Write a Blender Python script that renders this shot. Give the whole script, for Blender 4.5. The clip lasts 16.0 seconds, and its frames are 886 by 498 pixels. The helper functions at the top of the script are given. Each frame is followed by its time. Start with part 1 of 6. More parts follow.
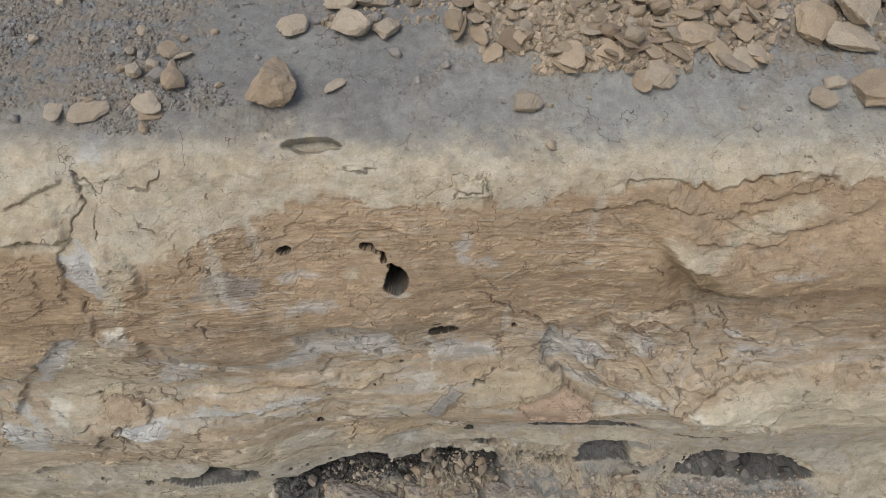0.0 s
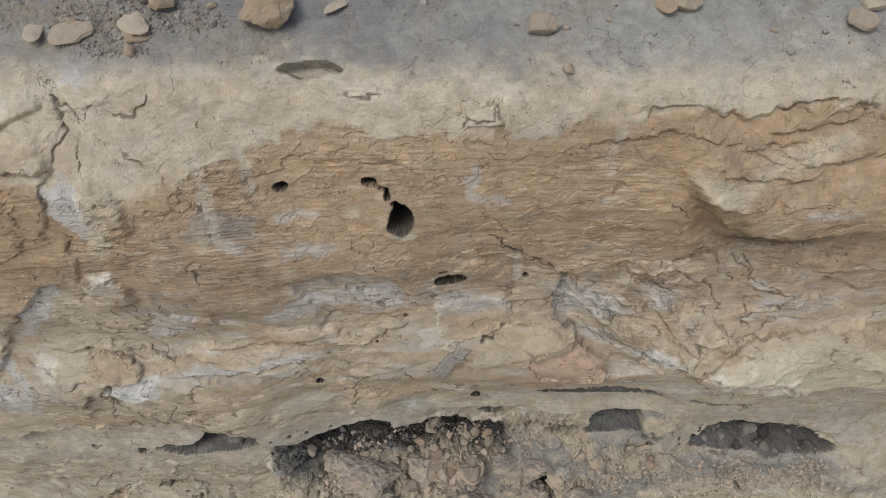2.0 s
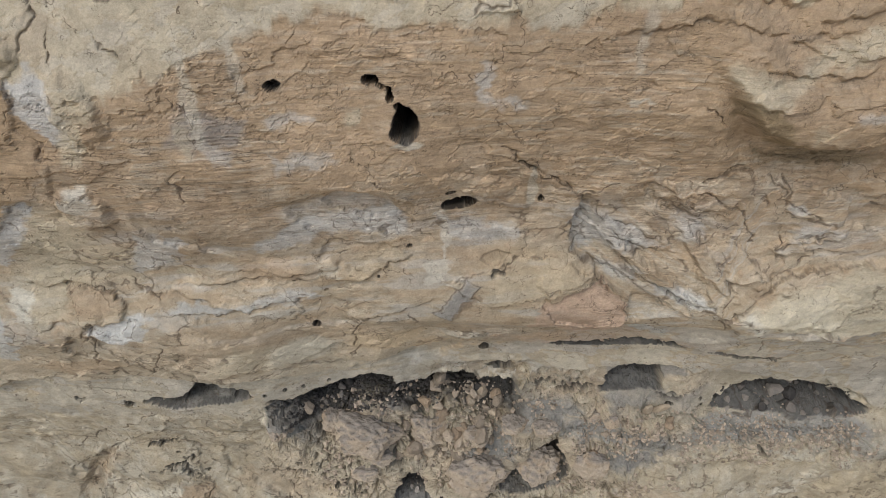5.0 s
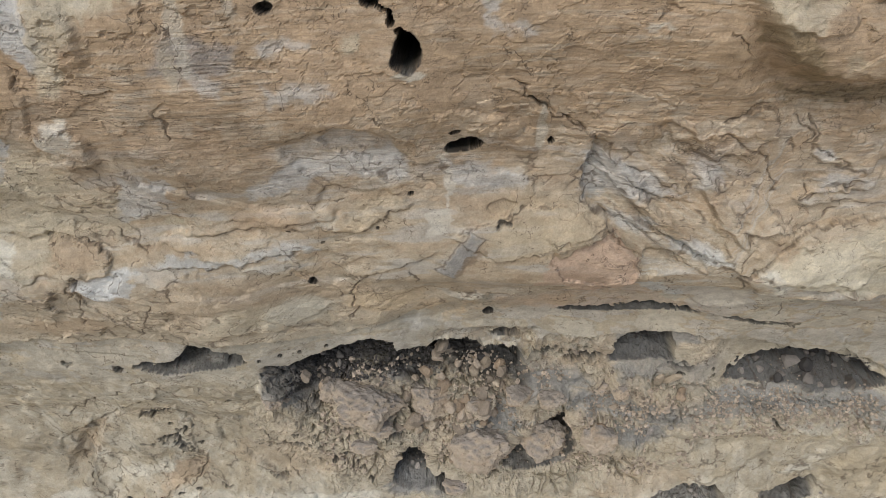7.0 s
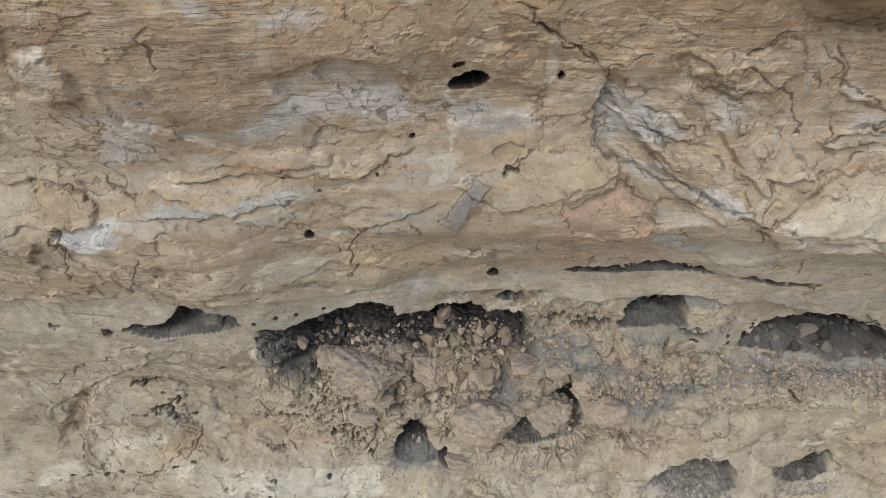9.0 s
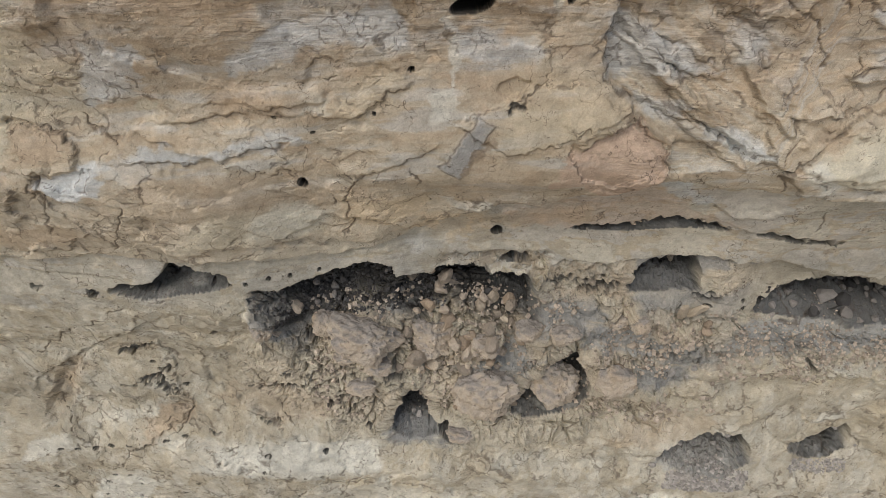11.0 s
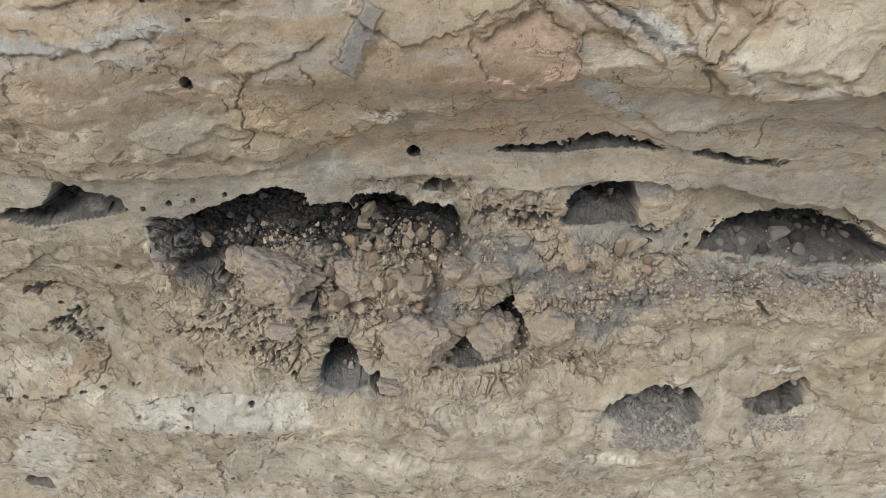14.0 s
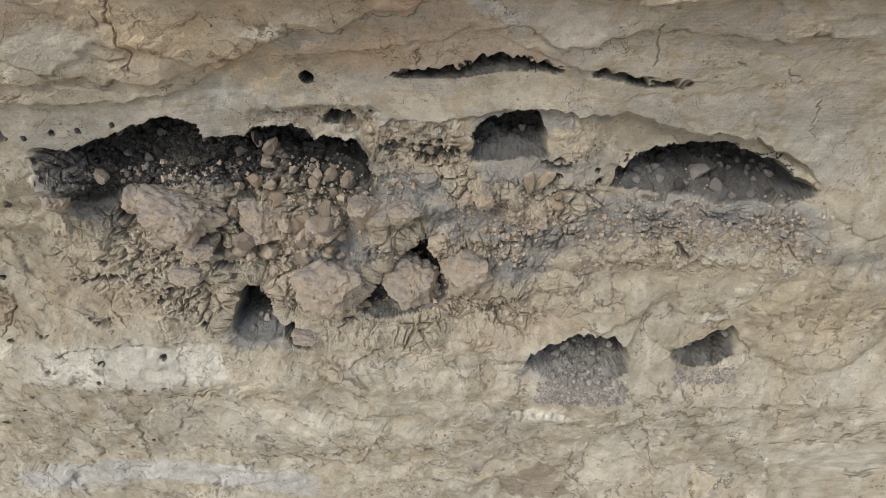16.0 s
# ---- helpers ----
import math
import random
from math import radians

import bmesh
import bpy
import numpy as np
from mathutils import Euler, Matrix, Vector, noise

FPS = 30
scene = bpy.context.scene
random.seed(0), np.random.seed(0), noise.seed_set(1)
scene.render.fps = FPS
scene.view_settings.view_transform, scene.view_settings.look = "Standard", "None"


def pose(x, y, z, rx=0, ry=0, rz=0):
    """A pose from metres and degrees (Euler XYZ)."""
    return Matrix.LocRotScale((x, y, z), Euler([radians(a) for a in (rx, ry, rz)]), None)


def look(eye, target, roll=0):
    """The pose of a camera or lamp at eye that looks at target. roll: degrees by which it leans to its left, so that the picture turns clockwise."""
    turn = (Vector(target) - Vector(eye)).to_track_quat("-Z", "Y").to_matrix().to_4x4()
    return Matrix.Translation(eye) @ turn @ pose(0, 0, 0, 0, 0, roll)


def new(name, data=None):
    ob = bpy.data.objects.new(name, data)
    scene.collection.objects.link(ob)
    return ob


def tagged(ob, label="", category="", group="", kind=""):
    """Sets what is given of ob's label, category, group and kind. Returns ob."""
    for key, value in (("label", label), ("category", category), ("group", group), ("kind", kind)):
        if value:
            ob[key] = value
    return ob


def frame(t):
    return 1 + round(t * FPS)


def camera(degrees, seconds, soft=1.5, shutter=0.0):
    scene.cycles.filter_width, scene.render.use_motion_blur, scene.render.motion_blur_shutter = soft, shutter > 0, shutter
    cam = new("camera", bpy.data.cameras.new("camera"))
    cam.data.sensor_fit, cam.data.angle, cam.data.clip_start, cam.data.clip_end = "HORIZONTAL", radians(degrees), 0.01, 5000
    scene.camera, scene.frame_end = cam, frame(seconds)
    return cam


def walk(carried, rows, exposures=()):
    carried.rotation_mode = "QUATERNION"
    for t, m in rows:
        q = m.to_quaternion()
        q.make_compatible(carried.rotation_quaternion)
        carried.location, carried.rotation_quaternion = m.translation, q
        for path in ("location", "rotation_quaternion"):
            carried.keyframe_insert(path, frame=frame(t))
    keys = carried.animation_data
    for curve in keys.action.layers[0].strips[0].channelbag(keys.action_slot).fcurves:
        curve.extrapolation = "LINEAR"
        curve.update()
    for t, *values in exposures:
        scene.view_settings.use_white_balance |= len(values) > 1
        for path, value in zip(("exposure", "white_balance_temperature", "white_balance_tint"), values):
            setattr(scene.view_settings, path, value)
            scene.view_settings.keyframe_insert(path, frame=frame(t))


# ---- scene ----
# ==== camera: a drone sinking along a cliff, then sliding to its right ====
cam = camera(72.0, 16.0, soft=0.5)
# seconds, x, y, z, yaw, pitch, roll
PATH = [
    (0.0, 0.000, 0.000, 16.000, 0.00, -33.50, 0.00),
    (0.5, -0.016, 0.021, 15.721, 0.07, -33.56, 0.03),
    (1.0, -0.035, 0.032, 15.442, 0.15, -33.60, 0.03),
    (1.5, -0.051, 0.030, 15.157, 0.24, -33.62, -0.01),
    (2.0, -0.070, 0.029, 14.875, 0.33, -33.61, -0.01),
    (2.5, -0.089, 0.044, 14.617, 0.42, -33.60, -0.01),
    (3.0, -0.097, 0.064, 14.366, 0.53, -33.60, -0.03),
    (3.5, -0.099, 0.075, 14.107, 0.64, -33.60, -0.03),
    (4.0, -0.106, 0.079, 13.851, 0.72, -33.61, -0.04),
    (6.5, -0.132, 0.140, 12.629, 1.08, -33.86, -0.16),
    (7.0, -0.138, 0.145, 12.392, 1.14, -33.89, -0.21),
    (7.5, -0.139, 0.155, 12.163, 1.21, -33.95, -0.22),
    (8.0, -0.130, 0.162, 11.936, 1.32, -34.01, -0.20),
    (8.5, -0.124, 0.166, 11.705, 1.41, -34.08, -0.18),
    (9.0, -0.136, 0.164, 11.460, 1.45, -34.11, -0.20),
    (11.5, -0.095, 0.193, 10.211, 1.77, -34.10, -0.20),
    (12.0, 0.051, 0.181, 9.948, 1.86, -33.98, -0.23),
    (12.5, 0.279, 0.177, 9.683, 1.98, -33.89, -0.23),
    (13.0, 0.608, 0.179, 9.417, 2.12, -33.85, -0.21),
    (13.5, 1.018, 0.179, 9.138, 2.22, -33.80, -0.19),
    (14.0, 1.494, 0.168, 8.837, 2.29, -33.73, -0.18),
    (14.5, 2.022, 0.134, 8.521, 2.32, -33.65, -0.18),
    (15.0, 2.538, 0.072, 8.196, 2.25, -33.56, -0.22),
    (15.5, 2.949, 0.004, 7.882, 2.18, -33.49, -0.23),
    (16.0, 3.232, -0.035, 7.601, 2.17, -33.50, -0.16),
]
walk(cam, [(t, pose(x, y, z, 90 + pitch, roll, yaw)) for t, x, y, z, yaw, pitch, roll in PATH],
     exposures=[(0, -0.38), (4, -0.38), (8, -0.28), (12, -0.31), (16, -0.22)])

# ==== light: bright overcast sky, weak wide sun from the upper left ====
SUN_UP, SUN_TURN = radians(48), radians(-150)
world = bpy.data.worlds.new("sky")
scene.world = world
world.use_nodes = True
sky = world.node_tree.nodes.new("ShaderNodeTexSky")
sky.sky_type = "NISHITA"
sky.sun_disc = False
sky.sun_elevation, sky.sun_rotation = SUN_UP, SUN_TURN
sky.dust_density, sky.ozone_density = 3.0, 1.0
back = world.node_tree.nodes["Background"]
world.node_tree.links.new(sky.outputs["Color"], back.inputs["Color"])
back.inputs["Strength"].default_value = 0.15
sun = new("sun", bpy.data.lights.new("sun", "SUN"))
sun.data.energy, sun.data.angle, sun.data.color = 1.45, radians(30), (1.0, 0.94, 0.86)
sun_way = Vector((math.sin(SUN_TURN) * math.cos(SUN_UP), math.cos(SUN_TURN) * math.cos(SUN_UP), math.sin(SUN_UP)))
sun.matrix_world = look((0, 0, 40), Vector((0, 0, 40)) - sun_way)


# ==== materials ====
def node(tree, kind, **values):
    n = tree.nodes.new(kind)
    for key, value in values.items():
        n.inputs[key].default_value = value
    return n


def rock_material(name, colour=None, spread=0.25, fine=28.0, bump=0.5, per_object=0.0, per_piece=0.0):
    """Dry stone: a colour, or the sheet's own tone, with blotches, grain and relief."""
    mat = bpy.data.materials.new(name)
    mat.use_nodes = True
    tree = mat.node_tree
    link = tree.links.new
    bsdf = tree.nodes["Principled BSDF"]
    bsdf.inputs["Roughness"].default_value = 0.95
    bsdf.inputs["Specular IOR Level"].default_value = 0.15
    where = tree.nodes.new("ShaderNodeTexCoord").outputs["Object"]
    if colour is None:
        base = tree.nodes.new("ShaderNodeAttribute")
        base.attribute_name = "tone"
        base_out = base.outputs["Color"]
    else:
        base = tree.nodes.new("ShaderNodeRGB")
        base.outputs[0].default_value = (*colour, 1)
        base_out = base.outputs[0]
    blotch = node(tree, "ShaderNodeTexNoise", Scale=3.5, Detail=6.0, Roughness=0.65)
    grain = node(tree, "ShaderNodeTexNoise", Scale=fine, Detail=5.0, Roughness=0.7)
    link(where, blotch.inputs["Vector"])
    link(where, grain.inputs["Vector"])
    total = tree.nodes.new("ShaderNodeMath")
    total.operation = "ADD"
    link(blotch.outputs["Fac"], total.inputs[0])
    link(grain.outputs["Fac"], total.inputs[1])
    level = node(tree, "ShaderNodeMapRange")
    for key, value in (("From Min", 0.55), ("From Max", 1.45), ("To Min", 1 - spread), ("To Max", 1 + spread)):
        level.inputs[key].default_value = value
    link(total.outputs[0], level.inputs["Value"])
    factor = level.outputs[0]
    # sharp specks of lighter and darker grit
    grit = node(tree, "ShaderNodeTexNoise", Scale=fine * 2.6, Detail=3.0, Roughness=0.6)
    link(where, grit.inputs["Vector"])
    speckle = node(tree, "ShaderNodeMapRange")
    for key, value in (("From Min", 0.36), ("From Max", 0.64), ("To Min", 0.89), ("To Max", 1.09)):
        speckle.inputs[key].default_value = value
    link(grit.outputs["Fac"], speckle.inputs["Value"])
    gritty = tree.nodes.new("ShaderNodeMath")
    gritty.operation = "MULTIPLY"
    link(factor, gritty.inputs[0])
    link(speckle.outputs[0], gritty.inputs[1])
    factor = gritty.outputs[0]
    if per_object or per_piece:
        info = tree.nodes.new("ShaderNodeObjectInfo" if per_object else "ShaderNodeNewGeometry")
        vary = per_object or per_piece
        own = node(tree, "ShaderNodeMapRange")
        own.inputs["To Min"].default_value, own.inputs["To Max"].default_value = 1 - vary, 1 + vary
        link(info.outputs["Random" if per_object else "Random Per Island"], own.inputs["Value"])
        times = tree.nodes.new("ShaderNodeMath")
        times.operation = "MULTIPLY"
        link(factor, times.inputs[0])
        link(own.outputs[0], times.inputs[1])
        factor = times.outputs[0]
    paint = tree.nodes.new("ShaderNodeVectorMath")
    paint.operation = "SCALE"
    link(base_out, paint.inputs[0])
    link(factor, paint.inputs["Scale"])
    link(paint.outputs[0], bsdf.inputs["Base Color"])
    rough = node(tree, "ShaderNodeTexNoise", Scale=fine * 0.7, Detail=9.0, Roughness=0.72)
    link(where, rough.inputs["Vector"])
    height = rough.outputs["Fac"]
    if colour is None:
        # fine bedding lines where the rock is laminated, in relief and in colour
        beds = tree.nodes.new("ShaderNodeMapping")
        beds.inputs["Scale"].default_value = (2.2, 2.2, 26.0)
        link(where, beds.inputs["Vector"])
        lines = node(tree, "ShaderNodeTexNoise", Scale=1.0, Detail=5.0, Roughness=0.65, Distortion=0.6)
        link(beds.outputs[0], lines.inputs["Vector"])
        lam = tree.nodes.new("ShaderNodeAttribute")
        lam.attribute_name = "lam"
        some = tree.nodes.new("ShaderNodeMath")
        some.operation = "MULTIPLY"
        link(lines.outputs["Fac"], some.inputs[0])
        link(lam.outputs["Fac"], some.inputs[1])
        both = node(tree, "ShaderNodeMath")
        both.operation = "MULTIPLY_ADD"
        both.inputs[1].default_value = 0.9
        link(some.outputs[0], both.inputs[0])
        link(height, both.inputs[2])
        height = both.outputs[0]
        # the same beds lighter and darker
        tinted = node(tree, "ShaderNodeMapRange")
        for key, value in (("From Min", 0.30), ("From Max", 0.70), ("To Min", -0.30), ("To Max", 0.26)):
            tinted.inputs[key].default_value = value
        link(lines.outputs["Fac"], tinted.inputs["Value"])
        shade = node(tree, "ShaderNodeMath")
        shade.operation = "MULTIPLY_ADD"
        shade.inputs[2].default_value = 1.0
        link(tinted.outputs[0], shade.inputs[0])
        link(lam.outputs["Fac"], shade.inputs[1])
        banded = node(tree, "ShaderNodeMath")
        banded.operation = "MULTIPLY"
        link(factor, banded.inputs[0])
        link(shade.outputs[0], banded.inputs[1])
        link(banded.outputs[0], paint.inputs["Scale"])
        # thin cracks: those traced on the sheet, and a wandering net of hairlines
        traced = tree.nodes.new("ShaderNodeAttribute")
        traced.attribute_name = "crack"
        line = node(tree, "ShaderNodeMapRange")
        for key, value in (("From Min", 0.006), ("From Max", 0.027), ("To Min", 0.9), ("To Max", 0.0)):
            line.inputs[key].default_value = value
        link(traced.outputs["Fac"], line.inputs["Value"])
        cracks = line.outputs[0]
        for scale, width, part, along in ((0.55, 0.0026, 0.50, None), (1.5, 0.0036, 0.52, None), (3.4, 0.0055, 0.53, None), (0.42, 0.010, 0.47, lam)):
            net = node(tree, "ShaderNodeTexNoise", Scale=scale, Detail=5.0, Roughness=0.58)
            link(beds.outputs[0] if along else where, net.inputs["Vector"])
            off = node(tree, "ShaderNodeMath")
            off.operation = "SUBTRACT"
            off.inputs[1].default_value = 0.5
            link(net.outputs["Fac"], off.inputs[0])
            size = node(tree, "ShaderNodeMath")
            size.operation = "ABSOLUTE"
            link(off.outputs[0], size.inputs[0])
            near = node(tree, "ShaderNodeMapRange")
            for key, value in (("From Min", width * 0.4), ("From Max", width), ("To Min", 1.0), ("To Max", 0.0)):
                near.inputs[key].default_value = value
            link(size.outputs[0], near.inputs["Value"])
            spread_out = node(tree, "ShaderNodeTexNoise", Scale=scale * 1.3, Detail=2.0)
            link(where, spread_out.inputs["Vector"])
            here = node(tree, "ShaderNodeMapRange")
            for key, value in (("From Min", part), ("From Max", part + 0.08)):
                here.inputs[key].default_value = value
            link(spread_out.outputs["Fac"], here.inputs["Value"])
            one = node(tree, "ShaderNodeMath")
            one.operation = "MULTIPLY"
            link(near.outputs[0], one.inputs[0])
            link(here.outputs[0], one.inputs[1])
            if along:
                bedded = node(tree, "ShaderNodeMath")
                bedded.operation = "MULTIPLY"
                link(one.outputs[0], bedded.inputs[0])
                link(along.outputs["Fac"], bedded.inputs[1])
                one = bedded
            most = node(tree, "ShaderNodeMath")
            most.operation = "MAXIMUM"
            link(cracks, most.inputs[0])
            link(one.outputs[0], most.inputs[1])
            cracks = most.outputs[0]
        # clusters of small weathered pores, in the lower beds
        height_of = tree.nodes.new("ShaderNodeSeparateXYZ")
        link(where, height_of.inputs[0])
        low_beds = node(tree, "ShaderNodeMapRange")
        for key, value in (("From Min", 5.5), ("From Max", 4.5), ("To Min", 0.0), ("To Max", 1.0)):
            low_beds.inputs[key].default_value = value
        link(height_of.outputs["Z"], low_beds.inputs["Value"])
        for scale, size, part in ((7.0, 0.20, 0.57), (16.0, 0.24, 0.58)):
            pore = node(tree, "ShaderNodeTexVoronoi", Scale=scale)
            link(where, pore.inputs["Vector"])
            ragged = node(tree, "ShaderNodeTexNoise", Scale=scale * 3.0, Detail=2.0)
            link(where, ragged.inputs["Vector"])
            wide = node(tree, "ShaderNodeMath")
            wide.operation = "MULTIPLY_ADD"
            wide.inputs[1].default_value = 0.5
            link(ragged.outputs["Fac"], wide.inputs[0])
            link(pore.outputs["Distance"], wide.inputs[2])
            open_pore = node(tree, "ShaderNodeMapRange")
            for key, value in (("From Min", size + 0.16), ("From Max", size + 0.25), ("To Min", 1.0), ("To Max", 0.0)):
                open_pore.inputs[key].default_value = value
            link(wide.outputs[0], open_pore.inputs["Value"])
            cluster = node(tree, "ShaderNodeTexNoise", Scale=0.9, Detail=4.0, Roughness=0.6)
            link(where, cluster.inputs["Vector"])
            here = node(tree, "ShaderNodeMapRange")
            for key, value in (("From Min", part), ("From Max", part + 0.06)):
                here.inputs[key].default_value = value
            link(cluster.outputs["Fac"], here.inputs["Value"])
            link(low_beds.outputs[0], here.inputs["To Max"])
            one = node(tree, "ShaderNodeMath")
            one.operation = "MULTIPLY"
            link(open_pore.outputs[0], one.inputs[0])
            link(here.outputs[0], one.inputs[1])
            most = node(tree, "ShaderNodeMath")
            most.operation = "MAXIMUM"
            link(cracks, most.inputs[0])
            link(one.outputs[0], most.inputs[1])
            cracks = most.outputs[0]
        cut = node(tree, "ShaderNodeMath")
        cut.operation = "MULTIPLY_ADD"
        cut.inputs[1].default_value = -0.9
        link(cracks, cut.inputs[0])
        link(height, cut.inputs[2])
        height = cut.outputs[0]
        # cracks and pores mixed towards dark brown
        dark_mix = node(tree, "ShaderNodeMix")
        dark_mix.data_type = "RGBA"
        dark_mix.inputs["B"].default_value = (0.10, 0.075, 0.055, 1)
        much = node(tree, "ShaderNodeMath")
        much.operation = "MULTIPLY"
        much.inputs[1].default_value = 0.75
        link(cracks, much.inputs[0])
        link(much.outputs[0], dark_mix.inputs["Factor"])
        link(paint.outputs[0], dark_mix.inputs["A"])
        link(dark_mix.outputs["Result"], bsdf.inputs["Base Color"])
    relief = node(tree, "ShaderNodeBump", Strength=bump, Distance=0.05)
    link(height, relief.inputs["Height"])
    link(relief.outputs["Normal"], bsdf.inputs["Normal"])
    return mat


CLIFF = rock_material("weathered_limestone", spread=0.30, fine=30.0, bump=0.50)
TAN_STONE = rock_material("tan_limestone", (0.40, 0.325, 0.235), per_object=0.22)
BROWN_STONE = rock_material("brown_limestone", (0.33, 0.265, 0.195), per_object=0.25)
GREY_STONE = rock_material("dusty_grey_stone", (0.26, 0.243, 0.222), per_object=0.3)
# stone with cave shade put into its colour
DARK_STONE = rock_material("shaded_grey_stone", (0.065, 0.063, 0.061), per_object=0.3)
PALE_STONE = rock_material("pale_limestone", (0.44, 0.38, 0.295), per_object=0.15)
CAVE_ROCK = rock_material("cave_rubble", (0.37, 0.32, 0.258), per_object=0.3)
DUSTY_STONE = rock_material("dust_covered_stone", (0.37, 0.352, 0.325), per_object=0.2)
GRAVEL_STONE = rock_material("ledge_gravel", (0.30, 0.28, 0.25), per_piece=0.35)
CHIPS = rock_material("limestone_chips", (0.42, 0.35, 0.262), per_piece=0.28)
CAVE_STONE = rock_material("cave_gravel", (0.40, 0.345, 0.28), per_piece=0.4)
# cave gravel in a near-black copy, shade included in the colour
SHADED_GRAVEL = rock_material("shaded_gravel", (0.085, 0.082, 0.079), per_piece=0.5)
SPILL = rock_material("spilled_rubble", (0.36, 0.34, 0.31), per_piece=0.35)
GROUND = rock_material("valley_gravel", (0.50, 0.44, 0.36), fine=6.0)

# ==== relief ====
F4 = np.float32


def rnd(i, j, seed):
    """A repeatable number in 0..1 for each whole-numbered pair."""
    h = np.asarray(i).astype(np.int32).astype(np.uint32) * np.uint32(374761393)
    h += np.asarray(j).astype(np.int32).astype(np.uint32) * np.uint32(668265263)
    h += np.uint32(seed * 974634877 & 0xFFFFFFFF)
    h ^= h >> np.uint32(13)
    h *= np.uint32(1274126177)
    h ^= h >> np.uint32(16)
    h *= np.uint32(2246822519)
    h ^= h >> np.uint32(15)
    return ((h >> np.uint32(8)) & np.uint32(0xFFFF)).astype(F4) / F4(65535)


def perlin(x, y, seed):
    i, j = np.floor(x), np.floor(y)
    fx, fy = (x - i).astype(F4), (y - j).astype(F4)
    sx, sy = fx * fx * (3 - 2 * fx), fy * fy * (3 - 2 * fy)

    def corner(a, b):
        turn = rnd(i + a, j + b, seed) * F4(6.28318)
        return np.cos(turn) * (fx - a) + np.sin(turn) * (fy - b)
    low = corner(0, 0) * (1 - sx) + corner(1, 0) * sx
    high = corner(0, 1) * (1 - sx) + corner(1, 1) * sx
    return (low * (1 - sy) + high * sy) * F4(1.5)


def fbm(x, y, seed, octaves=4, gain=0.5):
    total, size = 0, 1.0
    for k in range(octaves):
        total = total + size * perlin(x * 2.03 ** k, y * 2.03 ** k, seed + 17 * k)
        size *= gain
    return total


def cells(x, y, seed):
    """Nearest-cell noise: distance to the cell, gap to the next one, offsets within it and its own two numbers."""
    i, j = np.floor(x), np.floor(y)
    d1 = np.full(x.shape, 9.0, F4)
    d2 = d1.copy()
    ox, oy, ra, rb = (np.zeros(x.shape, F4) for _ in range(4))
    for a in (-1, 0, 1):
        for b in (-1, 0, 1):
            px, py = rnd(i + a, j + b, seed), rnd(i + a, j + b, seed + 1)
            dx, dy = (x - i - a - px).astype(F4), (y - j - b - py).astype(F4)
            d = np.sqrt(dx * dx + dy * dy)
            near = d < d1
            d2 = np.where(near, d1, np.minimum(d2, d))
            d1 = np.where(near, d, d1)
            ox, oy = np.where(near, dx, ox), np.where(near, dy, oy)
            ra, rb = np.where(near, px, ra), np.where(near, py, rb)
    return d1, d2 - d1, ox, oy, ra, rb


def ss(a, b, t):
    u = np.clip((t - a) / (b - a), 0, 1)
    return (u * u * (3 - 2 * u)).astype(F4)


def curve(x, *points):
    """A broken line through (x, v) points."""
    return np.interp(x, points[0::2], points[1::2]).astype(F4)


# the sheet: x along the cliff, v up its face and then back over the ledge on top
STEP = 0.0205
core_x = np.arange(-9.8, 11.2, STEP)
far = np.cumsum(0.045 * 1.07 ** np.arange(72))
XS = np.concatenate([core_x[0] - far[::-1], core_x, core_x[-1] + far])
core_v = np.concatenate([np.arange(-6.8, 13.0, 0.0200), np.arange(13.0, 16.0, 0.03)])
below = np.cumsum(0.05 * 1.12 ** np.arange(22))
above = np.cumsum(0.06 * 1.16 ** np.arange(46))
VS = np.concatenate([core_v[0] - below[::-1], core_v, core_v[-1] + above])
X, V = np.meshgrid(XS.astype(F4), VS.astype(F4))

# profile of the cliff at x = 0: v, y, z
KNOT_V = [-40, -12, -5, -2.2, -0.5, 1, 2.5, 4.3, 5.2, 6, 7.7, 8.6, 9.5, 10.5, 11.2, 12, 12.35, 13.3, 14.3, 15.4, 17.5, 20.6, 500]
KNOT_Y = [7.0, 9.0, 9.6, 9.25, 9.7, 9.65, 9.65, 9.55, 9.15, 8.65, 8.42, 8.25, 7.95, 7.95, 8.0, 8.15, 8.4, 9.1, 10, 11, 13, 16, 490]
KNOT_Z = [-40, -12, -5, -2.2, -0.5, 1, 2.5, 4.3, 5.2, 6, 7.7, 8.6, 9.5, 10.5, 11.2, 12, 12.3, 12.92, 13.38, 13.85, 14.6, 15.3, 60]
fine_v = np.arange(-40, 120, 0.02)
soft = np.exp(-np.linspace(-2.5, 2.5, 31) ** 2)
soft /= soft.sum()
line_y = np.convolve(np.interp(fine_v, KNOT_V, KNOT_Y), soft, "same")
line_z = np.convolve(np.interp(fine_v, KNOT_V, KNOT_Z), soft, "same")
Y = np.interp(V, fine_v[20:-20], line_y[20:-20]).astype(F4)
Z = np.interp(V, fine_v[20:-20], line_z[20:-20]).astype(F4)
turn_in = np.interp(VS, [11.9, 12.9], [0.0, 1.15])[:, None].astype(F4)
IN_Y, IN_Z = np.cos(turn_in), -np.sin(turn_in)

